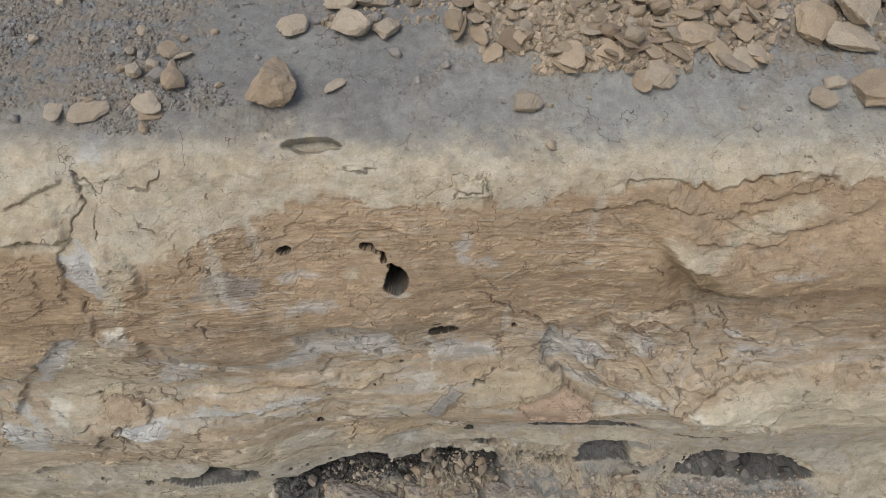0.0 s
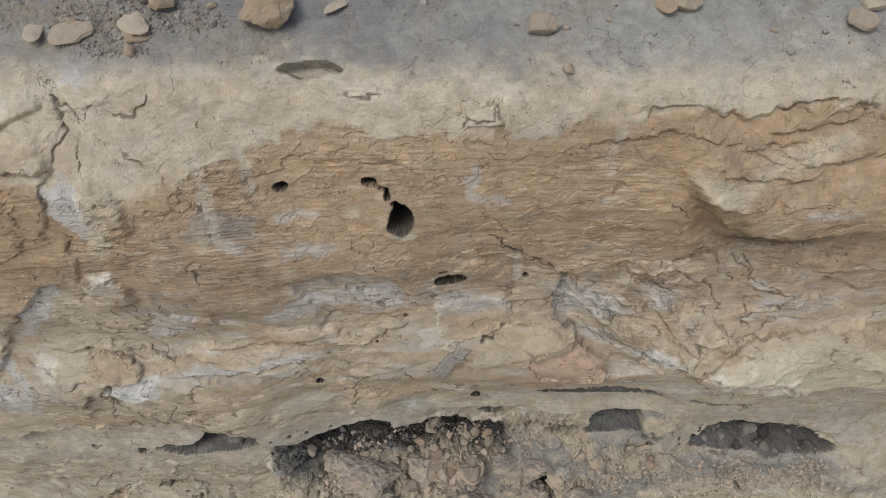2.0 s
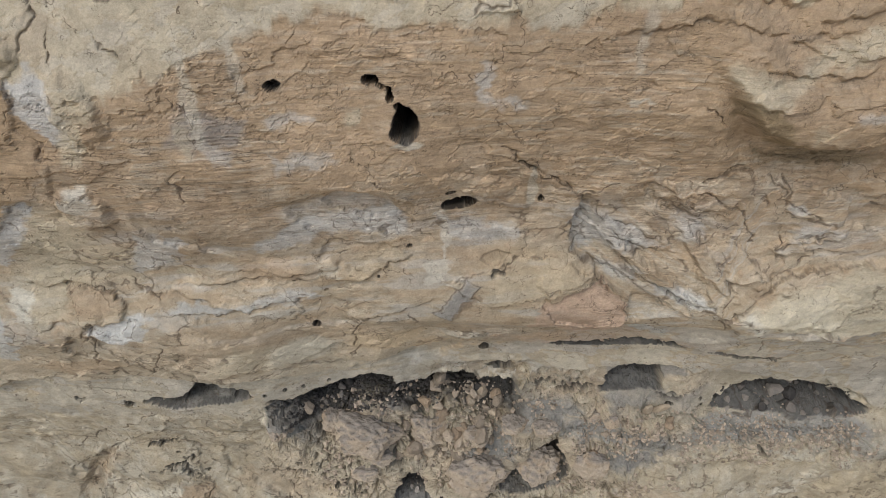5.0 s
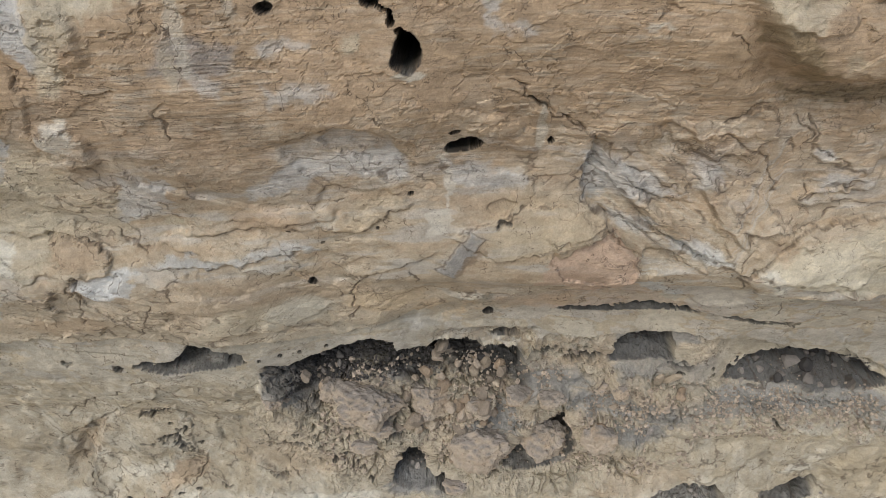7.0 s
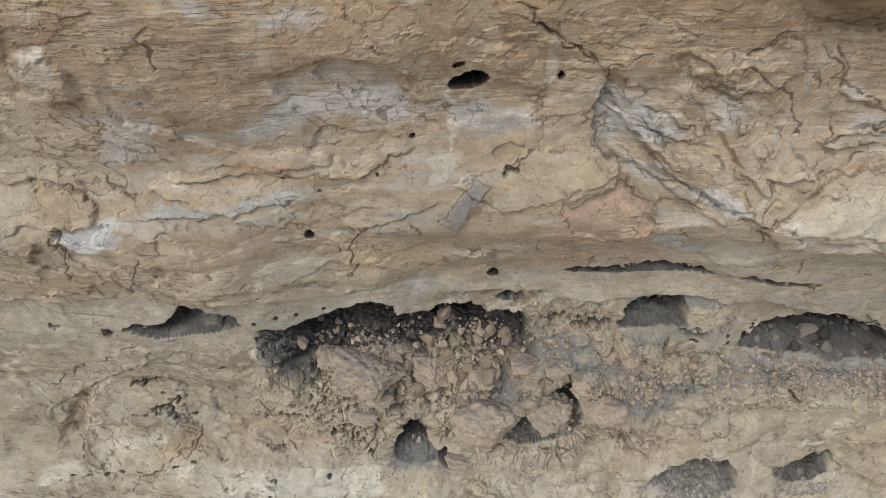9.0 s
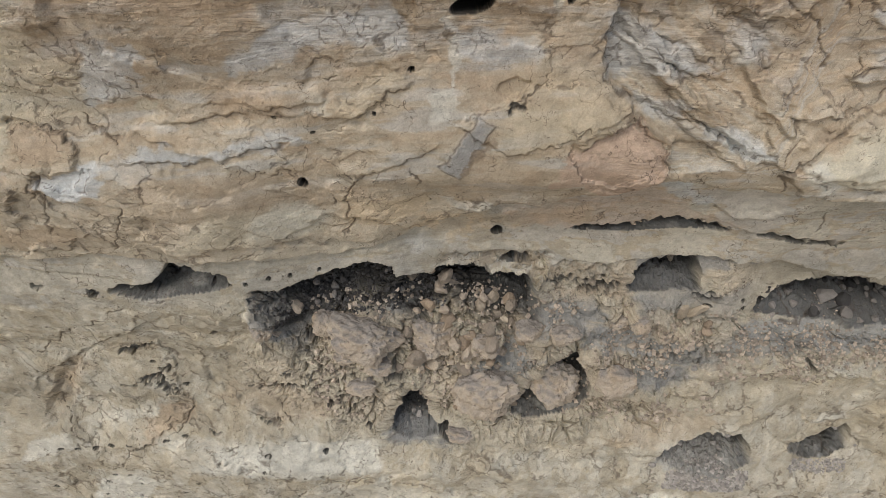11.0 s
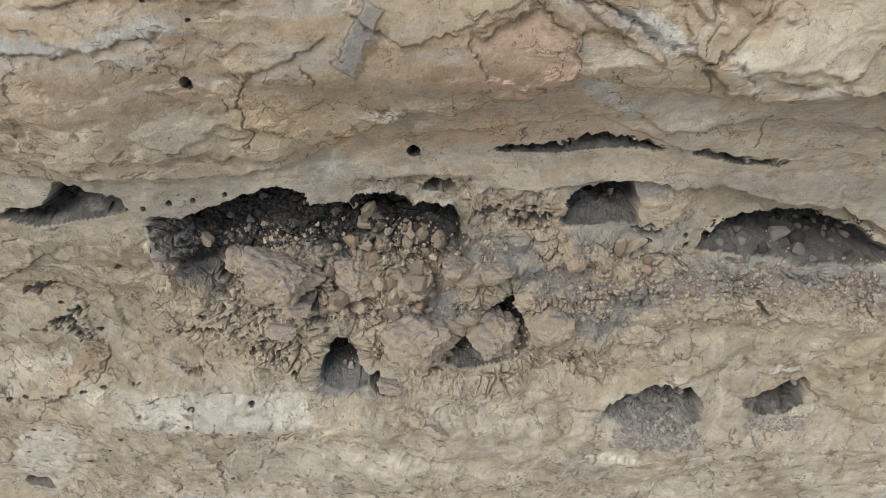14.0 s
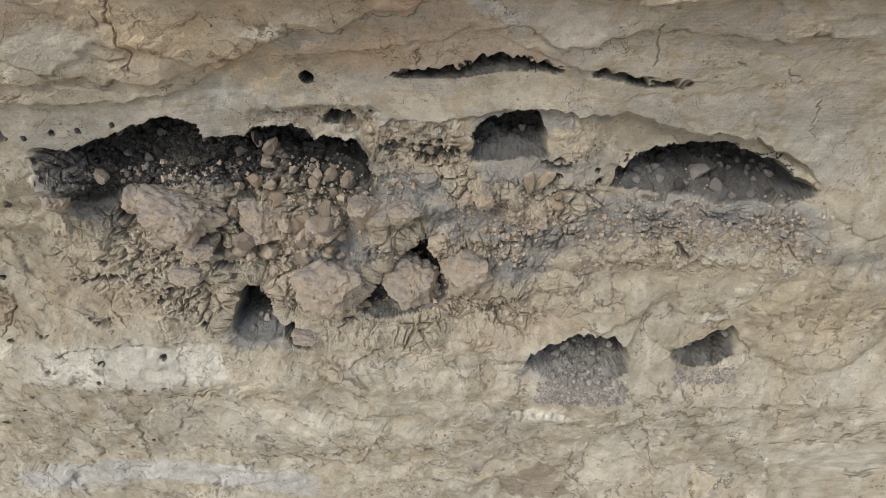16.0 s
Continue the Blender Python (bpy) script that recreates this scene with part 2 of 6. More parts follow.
# wandering copies of the two coordinates give every outline its raggedness
WX = X + 0.07 * fbm(X * 0.9, V * 0.9, 11, 3) + 0.05 * fbm(X * 5, V * 5, 12, 3)
WV = V + 0.06 * fbm(X * 0.9, V * 0.9, 21, 3) + 0.045 * fbm(X * 5, V * 5, 22, 3)
FOLD = ss(1.7, 2.1, WX) * ss(4.9, 4.3, WX) * ss(6.2, 6.6, WV) * ss(9.1, 8.5, WV)
BED = V + 0.3 * (WV - V) - 0.10 * X * ss(0, -2, X) + 0.62 * (X - 1.9) * FOLD - 0.12 * (X - 4.7) * ss(4.6, 5.0, X) + 0.10 * fbm(X * 0.25, V * 0.25, 31, 2)
face = ss(12.6, 12.1, WV)
PUSH = np.zeros(X.shape, F4)
CRACK = np.full(X.shape, 0.2, F4)


def window(x0, x1, v0, v1):
    """The part of the sheet between these bounds, as slices of rows and columns."""
    return slice(*np.searchsorted(VS, [v0, v1])), slice(*np.searchsorted(XS, [x0, x1]))


def oval(cx, cv, rx, rv, lean=0.0, ragged=1.0):
    """The window round an uneven oval and the distance from its middle in it, 1 on the rim."""
    far_off = max(rx, rv) * 1.7 + 0.15 * ragged
    w = window(cx - far_off, cx + far_off, cv - far_off, cv + far_off)
    a = radians(lean)
    x = X[w] + ragged * (WX[w] - X[w]) - cx
    v = V[w] + ragged * (WV[w] - V[w]) - cv
    return w, np.hypot((x * math.cos(a) + v * math.sin(a)) / rx, (v * math.cos(a) - x * math.sin(a)) / rv)


def dent(deep, cx, cv, rx, rv, lean=0.0, rim=0.35, ragged=1.0):
    """Sinks an oval into the rock (or raises it, when deep is negative)."""
    w, d = oval(cx, cv, rx, rv, lean, ragged)
    PUSH[w] += deep * ss(1 + rim * 0.5, 1 - rim * 0.5, d)


def lump(high, cx, cv, rx, rv, lean=0.0, ragged=1.2):
    """A rounded boss of rock, with a furrow under it."""
    w, d = oval(cx, cv, rx, rv, lean, ragged)
    PUSH[w] -= high * np.sqrt(np.clip(1 - d * d, 0, 1))
    PUSH[w] += 0.10 * high * np.exp(-((d - 1.08) / 0.10) ** 2)


def near_line(points, reach=0.6, loose=0.7):
    """The window round a broken line of (x, v) points and the distance from it."""
    pts = list(zip(points[0::2], points[1::2]))
    w = window(min(p[0] for p in pts) - reach, max(p[0] for p in pts) + reach, min(p[1] for p in pts) - reach, max(p[1] for p in pts) + reach)
    x, v = X[w] + loose * (WX[w] - X[w]), V[w] + loose * (WV[w] - V[w])
    best = np.full(x.shape, 9.0, F4)
    for (ax, av), (bx, bv) in zip(pts, pts[1:]):
        lx, lv = bx - ax, bv - av
        u = np.clip(((x - ax) * lx + (v - av) * lv) / (lx * lx + lv * lv), 0, 1)
        best = np.minimum(best, np.hypot(x - ax - u * lx, v - av - u * lv))
    return w, best


def seam(deep, wide, *points):
    """A crack along a broken line: a narrow groove that opens and closes, and the line itself for the stone's surface."""
    w, d = near_line(points, loose=1.5)
    shut = ss(-0.1, 0.3, perlin(X[w] * 1.9, V[w] * 1.9, 34))
    PUSH[w] += 0.8 * deep * (1 - 0.8 * shut) * np.exp(-(d / (0.6 * wide)) ** 2)
    CRACK[w] = np.minimum(CRACK[w], d + 0.016 * shut)


def scarp(high, reach, *points):
    """A broken edge along a line of (x, v) points: the rock on its left hand stands proud and fades away over reach."""
    pts = list(zip(points[0::2], points[1::2]))
    far_off = 2.5 * reach
    w = window(min(p[0] for p in pts) - far_off, max(p[0] for p in pts) + far_off, min(p[1] for p in pts) - far_off, max(p[1] for p in pts) + far_off)
    x, v = X[w] + 1.2 * (WX[w] - X[w]), V[w] + 1.2 * (WV[w] - V[w])
    best, side, run = np.full(x.shape, 99.0, F4), np.zeros(x.shape, F4), np.zeros(x.shape, F4)
    for k, ((ax, av), (bx, bv)) in enumerate(zip(pts, pts[1:])):
        lx, lv = bx - ax, bv - av
        u = np.clip(((x - ax) * lx + (v - av) * lv) / (lx * lx + lv * lv), 0, 1)
        d = np.hypot(x - ax - u * lx, v - av - u * lv)
        near = d < best
        best = np.where(near, d, best)
        side = np.where(near, np.sign((v - av) * lx - (x - ax) * lv), side)
        run = np.where(near, (k + u) / (len(pts) - 1), run)
    ends = ss(0, 0.15, run) * ss(1, 0.85, run)
    proud = ss(-0.05, 0.045, best * side)
    PUSH[w] -= high * ends * proud * np.exp(-(best / reach) ** 2)
    PUSH[w] += 0.3 * high * ends * (1 - proud) * np.exp(-(best / (0.35 * reach)) ** 2)
    CRACK[w] = np.minimum(CRACK[w], np.abs(best * side + 0.012) + 0.004 + 0.05 * (1 - ends) + 0.03 * ss(-0.05, 0.3, perlin(X[w] * 2.1, V[w] * 2.1, 35)))


def plate(deep, *points, edge=0.04, loose=1.6):
    """Sinks (or raises) a many-sided plate, given by its corners clockwise; gives its window and mask."""
    pts = list(zip(points[0::2], points[1::2]))
    w = window(min(p[0] for p in pts) - 0.3, max(p[0] for p in pts) + 0.3, min(p[1] for p in pts) - 0.3, max(p[1] for p in pts) + 0.3)
    x, v = X[w] + loose * (WX[w] - X[w]), V[w] + loose * (WV[w] - V[w])
    out = np.full(x.shape, -9.0, F4)
    for (ax, av), (bx, bv) in zip(pts, pts[1:] + pts[:1]):
        out = np.maximum(out, ((x - ax) * (av - bv) + (v - av) * (bx - ax)) / math.hypot(bx - ax, bv - av))
    m = ss(edge, -edge, out)
    PUSH[w] += deep * m
    CRACK[w] = np.minimum(CRACK[w], np.abs(out) + 0.006 + 0.02 * ss(-0.1, 0.3, perlin(X[w] * 1.7, V[w] * 1.7, 33)))
    return w, m


def hollow(depth, floor, *roof, hold=1.0, drop=0.035, ragged=0.0):
    """A cave under a roof line of (x, v) points; its floor climbs inwards from the line v = floor (a number or (x, v) points)."""
    xs = roof[0::2]
    x, v = X + 0.45 * (WX - X), V + 0.4 * (WV - V)
    top = curve(x, *roof)
    top = top + ragged * (fbm(X * 2.2, V * 0.4, 51, 4, 0.65) - 0.1)
    bottom = curve(x, *floor) if isinstance(floor, tuple) else np.full(X.shape, floor, F4)
    tall = np.maximum(top - bottom, 0.02)
    s = (V + 0.1 * (WV - V) - bottom) / np.maximum(curve(X, *roof) - bottom, 0.02)
    across_it = np.clip((2 * x - xs[0] - xs[-1]) / (xs[-1] - xs[0]), -1, 1)
    depth = depth * np.sqrt(np.clip(1 - across_it ** 4, 0, 1))
    inside = ss(xs[0], xs[0] + 0.12, x) * ss(xs[-1], xs[-1] - 0.12, x) * (top > bottom)
    deep = depth * ss(0, 1, np.clip(s, 0, 1)) ** hold * ss(top + drop * 0.5, top - drop * 0.5, v) * (s > 0)
    return deep * inside, inside * (s > 0) * (v < top)


# --- large forms ---
left = ss(-2.2, -4.6, X)
mid = ss(-1.6, -0.4, X) * ss(5.6, 4.2, X)
PUSH += -0.55 * left * ss(1.0, 3.2, V) * ss(7.5, 5.0, V)
PUSH += -0.30 * left * ss(7.0, 8.5, V) * ss(12.2, 10.5, V)
PUSH += 0.22 * ss(-1, 1.0, X) * ss(6.6, 8.0, V) * ss(10.4, 9.3, V)
PUSH += 0.32 * mid * ss(-1.0, -0.2, V) * ss(6.6, 5.2, V)
PUSH += 0.25 * ss(5, 6, X) * ss(1.2, 2.4, V) * ss(4.4, 3.4, V)
PUSH += (0.10 * fbm(X * 0.30, V * 0.4, 41, 3)) * face

# left buttress in front of the long open joint
joint_x = curve(V, 7.5, -6.6, 8.6, -6.1, 9.59, -5.75, 9.92, -5.85, 10.12, -6.0, 10.46, -5.9, 10.82, -5.85, 11.14, -5.56, 11.54, -5.5, 11.63, -5.4, 12.0, -5.45, 12.6, -5.5)
side = WX * 0.6 + X * 0.4 - joint_x
PUSH += -0.03 * ss(0.04, -0.03, side) * ss(7.6, 9.4, V) * ss(12.5, 11.7, V) * ss(-3.5, -0.8, side)
PUSH += 0.03 * ss(0.0, 0.05, side) * ss(0.75, 0.1, side) * ss(8.8, 9.4, V) * ss(11.2, 10.9, V)

# cream cap rock: a little proud of the brown beds below it
cap = curve(X, -12, 11.0, -6, 10.75, -4.63, 10.55, -4.14, 10.9, -3.96, 10.84, -3.34, 11.12, -2.99, 11.22, -2.44, 11.48, -1.66, 11.58, -1.23, 11.46, -0.55, 11.46, 0.14, 11.5, 0.66, 11.42, 1.25, 11.48, 1.82, 11.64,
            2.73, 11.6, 2.77, 11.82, 3.42, 11.9, 3.75, 11.74, 4.28, 11.74, 4.53, 11.86, 5.08, 11.96, 5.6, 11.92, 6.09, 11.8, 6.52, 11.96, 12, 12.1)
over_cap = ss(-0.09, 0.07, WV - cap + 0.10 * fbm(X * 1.3, V * 0.9, 52, 4, 0.6) + 0.08 * fbm(X * 5, V * 0.8, 53, 3, 0.6))

# bulge hanging on the brown beds, hollow underneath
hang = curve(X, 2.7, 11.2, 3.01, 10.93, 3.42, 10.7, 3.7, 10.4, 4.1, 9.9, 4.75, 9.68, 5.56, 9.72, 6.4, 9.87, 8.5, 10.2)
lift = WV - hang
PUSH += -0.30 * ss(-0.04, 0.30, lift) * ss(1.6, 0.6, lift) * ss(3.0, 3.7, X)
PUSH += 0.28 * ss(0.25, -0.05, lift) * ss(-0.8, -0.1, lift) * ss(3.2, 4.2, X) * ss(8.0, 6.0, X)

# plates stand proud beside the folded beds
fold_x = curve(V, 6.3, 3.1, 6.74, 3.03, 7.06, 2.45, 7.27, 2.26, 7.61, 2.0, 8.04, 1.84, 8.43, 1.85, 8.82, 1.85, 9.02, 1.64, 9.46, 0.95, 9.83, 0.62)
beside = WX - fold_x
PUSH += 0.20 * ss(-0.02, 0.06, beside) * ss(1.9, 0.2, beside) * ss(6.3, 6.7, V) * ss(8.95, 8.6, V)
PUSH += -0.10 * ss(0.02, -0.04, beside) * ss(-0.7, -0.1, beside) * ss(8.2, 8.6, V) * ss(9.9, 9.5, V)

# overhanging rim above the recess
rim_line = curve(X, -12, 3.5, -9.5, 4.0, -8.67, 4.14, -7.32, 4.24, -6.46, 4.34, -5.5, 4.25, -4.2, 4.2, -3.06, 4.05, -2.4, 4.05, -1.39, 4.25, -0.29, 4.8, 0.53, 5.26, 1.27, 5.25, 1.8, 5.65, 2.42, 5.65,
                 2.89, 6.06, 3.3, 6.1, 4.0, 5.95, 5.6, 5.85, 6.9, 5.95, 9, 6.0, 13, 5.8)
PUSH += -0.13 * ss(-0.04, 0.03, WV - rim_line) * ss(2.0, 0.4, WV - rim_line)
second = curve(X, -3.0, 4.1, -0.5, 4.75, 1.9, 4.95, 2.9, 5.1, 3.3, 5.35, 3.8, 5.2, 4.8, 4.75, 6.6, 4.6, 9, 4.4)
PUSH += -0.07 * ss(-0.03, 0.03, WV - second) * ss(0.9, 0.2, WV - second) * ss(-2.5, -1.0, X) * ss(7.5, 6.5, X)

# main recess
ROOF = curve(X, -4.5, 2.9, -4.15, 3.2, -3.98, 3.28, -3.61, 3.28, -3.22, 3.36, -2.83, 3.42, -2.6, 3.52, -2.15, 3.62, -1.76, 3.7, -1.35, 3.66, -1.29, 3.38, -1.11, 3.32, -0.66, 3.3, -0.49, 3.42, -0.12, 3.5, 0.45, 3.42,
             0.57, 3.2, 0.74, 3.3, 1.02, 3.28, 1.31, 3.18, 1.45, 2.94, 1.58, 2.7, 1.75, 3.5, 2.45, 3.62, 3.13, 3.6, 3.32, 3.7, 4.3, 3.92, 4.9, 3.9, 5.45, 3.86, 5.9, 3.9, 6.29, 3.8, 6.83, 3.62, 7.24, 3.5, 7.67, 3.58,
             8.22, 3.42, 8.86, 3.22, 9.35, 2.9, 9.8, 2.44)
ROOF += 0.10 * fbm(X * 1.6, V * 0 + 3.5, 44, 4, 0.6)
under = V + 0.35 * (WV - V) - ROOF
deep_x = curve(X, -4.15, 0, -3.85, 0.25, -3.1, 0.75, -2.5, 0.95, -1.5, 1.0, -0.2, 0.85, 1.45, 0.75, 1.7, 0.05, 3.2, 0.05, 4.6, 0.16, 5.6, 0.2, 8.8, 0.3, 9.7, 0)
shelf = np.interp(-under, [0, 0.2, 0.55, 1.1, 2.2, 3.2], [1.3, 1.25, 1.05, 0.55, 0.13, 0]).astype(F4)
in_roof = ss(0.02, -0.02, under) * (deep_x > 0)
RECESS = in_roof * ss(-3.2, -2.0, under)
PUSH += deep_x * shelf * in_roof
slot_x = curve(X, -4.2, 0, -3.6, 0.4, -2.6, 0.8, -1.5, 0.8, -1.2, 0.4, -0.5, 0.6, 0.3, 0.8, 1.4, 0.7, 1.65, 0.0)
PUSH += slot_x * ss(-0.30, -0.12, under) * in_roof

caves = []
PUSH_OPEN = PUSH.copy()


def dig(*args, **more):
    deep, inside = hollow(*args, **more)
    PUSH[:] += deep
    caves.append(inside)


dig(1.7, (5.8, 2.42, 7.13, 2.3, 8.16, 2.2, 9.16, 2.15, 9.8, 2.35), 5.85, 2.43, 5.94, 2.5, 6.01, 2.76, 6.29, 3.02, 6.66, 3.16, 7.22, 3.24, 7.77, 3.28, 8.28, 3.18, 8.75, 2.9, 9.22, 2.68, 9.7, 2.43, hold=0.5, ragged=0.10)
dig(1.2, (3.3, 2.82, 4.71, 2.95), 3.26, 2.9, 3.34, 3.44, 3.61, 3.66, 3.98, 3.78, 4.3, 3.88, 4.55, 3.78, 4.69, 3.48, 4.76, 3.0, hold=0.4, ragged=0.06)
dig(1.3, (0.3, 2.55, 1.0, 2.4, 1.6, 2.45), 0.45, 2.8, 0.57, 3.1, 0.74, 3.24, 1.02, 3.22, 1.31, 3.12, 1.45, 2.88, 1.55, 2.65, hold=0.35)
dig(0.5, (0.7, 3.5, 1.36, 3.48), 0.7, 3.55, 0.8, 3.66, 1.09, 3.74, 1.29, 3.66, 1.38, 3.5, hold=0.5)
dig(1.6, (-1.6, -1.0, -1.13, -1.3, -0.45, -1.05), -1.6, -0.75, -1.5, -0.5, -1.33, 0.02, -1.09, 0.2, -0.84, 0.12, -0.72, -0.08, -0.68, -0.54, -0.45, -0.9, hold=0.5, ragged=0.08)
dig(1.0, (-0.5, -1.0, -0.21, -1.32, 0.2, -1.36), -0.5, -0.88, -0.25, -0.74, -0.1, -0.94, 0.08, -1.18, 0.2, -1.3, hold=0.35)
dig(1.3, (1.1, -0.64, 1.78, -0.68, 2.77, -0.46, 3.1, -0.1), 1.12, -0.55, 1.4, 0.1, 1.58, 0.42, 1.93, 0.68, 2.38, 1.14, 2.54, 1.38, 2.71, 1.1, 2.89, 0.82, 3.08, 0.2, hold=0.4)
dig(1.8, (4.55, -1.6, 5.33, -2.0, 6.25, -2.1, 6.9, -1.6), 4.58, -1.5, 4.67, -1.15, 5.31, -0.9, 5.76, -0.8, 5.99, -0.72, 6.4, -0.76, 6.66, -1.02, 6.86, -1.4, hold=0.5, ragged=0.09)
dig(1.1, (7.6, -1.35, 8.08, -1.6, 8.63, -1.55, 9.1, -1.2), 7.62, -1.28, 7.73, -1.1, 8.24, -0.93, 8.65, -0.76, 8.86, -0.56, 9.0, -0.75, 9.06, -1.1, hold=0.5, ragged=0.09)
dig(0.7, (-6.8, 3.25, -6, 3.15, -4.3, 3.5), -6.75, 3.3, -6.2, 3.55, -5.6, 3.75, -5.2, 4.05, -4.95, 4.05, -4.7, 3.85, -4.3, 3.65, hold=0.4, ragged=0.12)
dig(0.8, -5.3, -9.8, -5.2, -9.7, -4.95, -9.1, -4.85, -8.95, -5.2, hold=0.8)
dig(0.6, (2.0, 4.4, 3.01, 4.38, 3.91, 4.6, 4.85, 4.6), 2.0, 4.46, 2.46, 4.56, 2.75, 4.64, 3.2, 4.6, 3.46, 4.84, 3.81, 4.92, 3.98, 4.88, 4.35, 4.76, 4.85, 4.66, hold=0.7, ragged=0.12)
dig(0.35, (5.1, 4.66, 6.11, 4.42, 6.8, 4.5), 5.15, 4.72, 5.3, 4.78, 5.47, 4.75, 6.11, 4.52, 6.64, 4.58, 6.78, 4.6, hold=0.7, ragged=0.10)

# --- beds, plates and broken ground ---
def smooth(grid, reach):
    for axis in (0, 1):
        for _ in range(2):
            total = np.cumsum(np.pad(grid, [(reach + 1, reach) if k == axis else (0, 0) for k in (0, 1)], mode="edge"), axis=axis, dtype=np.float64)
            cut = [slice(None), slice(None)]
            cut[axis] = slice(2 * reach + 1, None)
            low = [slice(None), slice(None)]
            low[axis] = slice(0, -2 * reach - 1)
            grid = ((total[tuple(cut)] - total[tuple(low)]) / (2 * reach + 1)).astype(F4)
    return grid


# length along the folded surface, so that what is strewn over floors keeps its size
ARC = (V + 0.85 * PUSH).astype(F4)
ARC_W = ARC + WV - V
CAVE = np.zeros(X.shape, F4)
for inside in caves:
    CAVE = np.maximum(CAVE, inside.astype(F4))
broken = ss(0.0, 0.5, 1.35 - np.hypot((WX - 0.6) / 4.4, (WV - 1.2) / 2.5) + 0.25 * fbm(X * 0.8, V * 0.8, 45, 3))
rough_zone = np.clip(np.maximum(RECESS * ss(6.2, 5.2, X), broken * ss(0.05, -0.05, under)), 0, 1) * face * ss(-1.7, -0.9, V)
lip_zone = ss(0.6, 1.2, V) * ss(2.4, 1.8, V) * ss(4.8, 5.6, X) * ss(10.4, 9.4, X)
calm = ss(3.6, 2.6, V) * (1 - rough_zone)
band = ss(-0.1, 0.1, WV - ROOF) * ss(0.05, -0.1, WV - rim_line)
plain = ss(1.15, 0.75, np.hypot((WX - 0.5) / 2.0, (WV - 6.8) / 1.25))
LAM = face * np.clip(0.04 + 0.35 * band + ss(4.4, 5.6, V) * (0.16 + 0.84 * np.maximum(ss(7.6, 9.0, V), FOLD)) * (1 - 0.85 * over_cap) * (1 - 0.7 * plain), 0, 1) * (1 - 0.3 * band) * (1 - rough_zone)
LAM *= 1 - 0.6 * ss(3.0, 3.8, X) * ss(9.4, 9.9, V)
LAM *= 0.45 + 0.55 * ss(-0.3, 0.3, fbm(X * 0.5, V * 0.8, 46, 2))


def ledges(scale, length, deep, seed, weight):
    """Thin beds whose lower edges overhang: each one leans out downwards."""
    u = BED * scale + 0.45 * perlin(X * length, BED * scale * 0.35, seed)
    i = np.floor(u)
    own = perlin(X * length * 1.3 + 7 * rnd(i, i * 0, seed + 2), i * 0.37, seed + 1)
    f = u - i
    PUSH[:] += deep * (np.minimum(f / 0.78, (1 - f) / 0.22) - 0.5) * ss(-0.05, 0.45, own) * weight


ledges(2.6, 0.30, 0.024, 151, LAM * (1 - 0.5 * ss(5.6, 4.6, V)))
ledges(6.5, 0.55, 0.014, 154, LAM)
ledges(14.0, 0.9, 0.008, 157, LAM)
PUSH += calm * face * (0.07 * fbm(X * 0.9, V * 0.9, 163, 4, 0.5))
PLATE, FACETS = np.zeros(X.shape, F4), np.zeros(X.shape, F4)
TALL = np.where(V > 1, V, 1 + 0.5 * (V - 1)).astype(F4)
for wide, tall, seed, step, slope, some in ((0.55, 1.0, 61, 0.11, 0.13, -0.6), (1.3, 2.2, 63, 0.055, 0.06, -0.2), (3.1, 4.6, 65, 0.022, 0.03, 0.0)):
    # flat, tilted pieces with open joints between them, whole in some places and worn smooth in others
    d, gap, ox, oy, ra, rb = cells((WX + 0.6 * (WX - X)) * wide + 0.35 * V * wide + seed, (TALL + 1.6 * (WV - V)) * tall, seed)
    here = ss(-0.15, 0.15, perlin(X * 0.45, V * 0.55, seed + 3) - some * 0.5) * face * (1 - 0.6 * band) * (1 - 0.5 * over_cap) * (1 - rough_zone)
    here = here * (1 - 0.6 * ss(8.4, 9.4, V) * ss(11.8, 11.0, V)) * (1 - 0.75 * plain)
    FACETS += here * ((ra - 0.5) * step + (rb - 0.5) * slope * ox + (ra * 7 % 1 - 0.6) * slope * oy)
    PLATE += here * (rb - 0.5) * (0.6 if tall < 3 else 0.4)
    CRACK[:] = np.minimum(CRACK, gap / (2 * wide) + 0.004 + 0.06 * (1 - here) + 0.03 * ss(-0.15, 0.2, perlin(X * 2.3, V * 2.3, seed + 5)))
PUSH += smooth(FACETS, 1)
PUSH += face * (0.011 * fbm(X * 2.4, V * 3.2, 71, 5, 0.58)) + (1 - face) * 0.02 * fbm(X * 2, V * 2, 72, 5, 0.6)

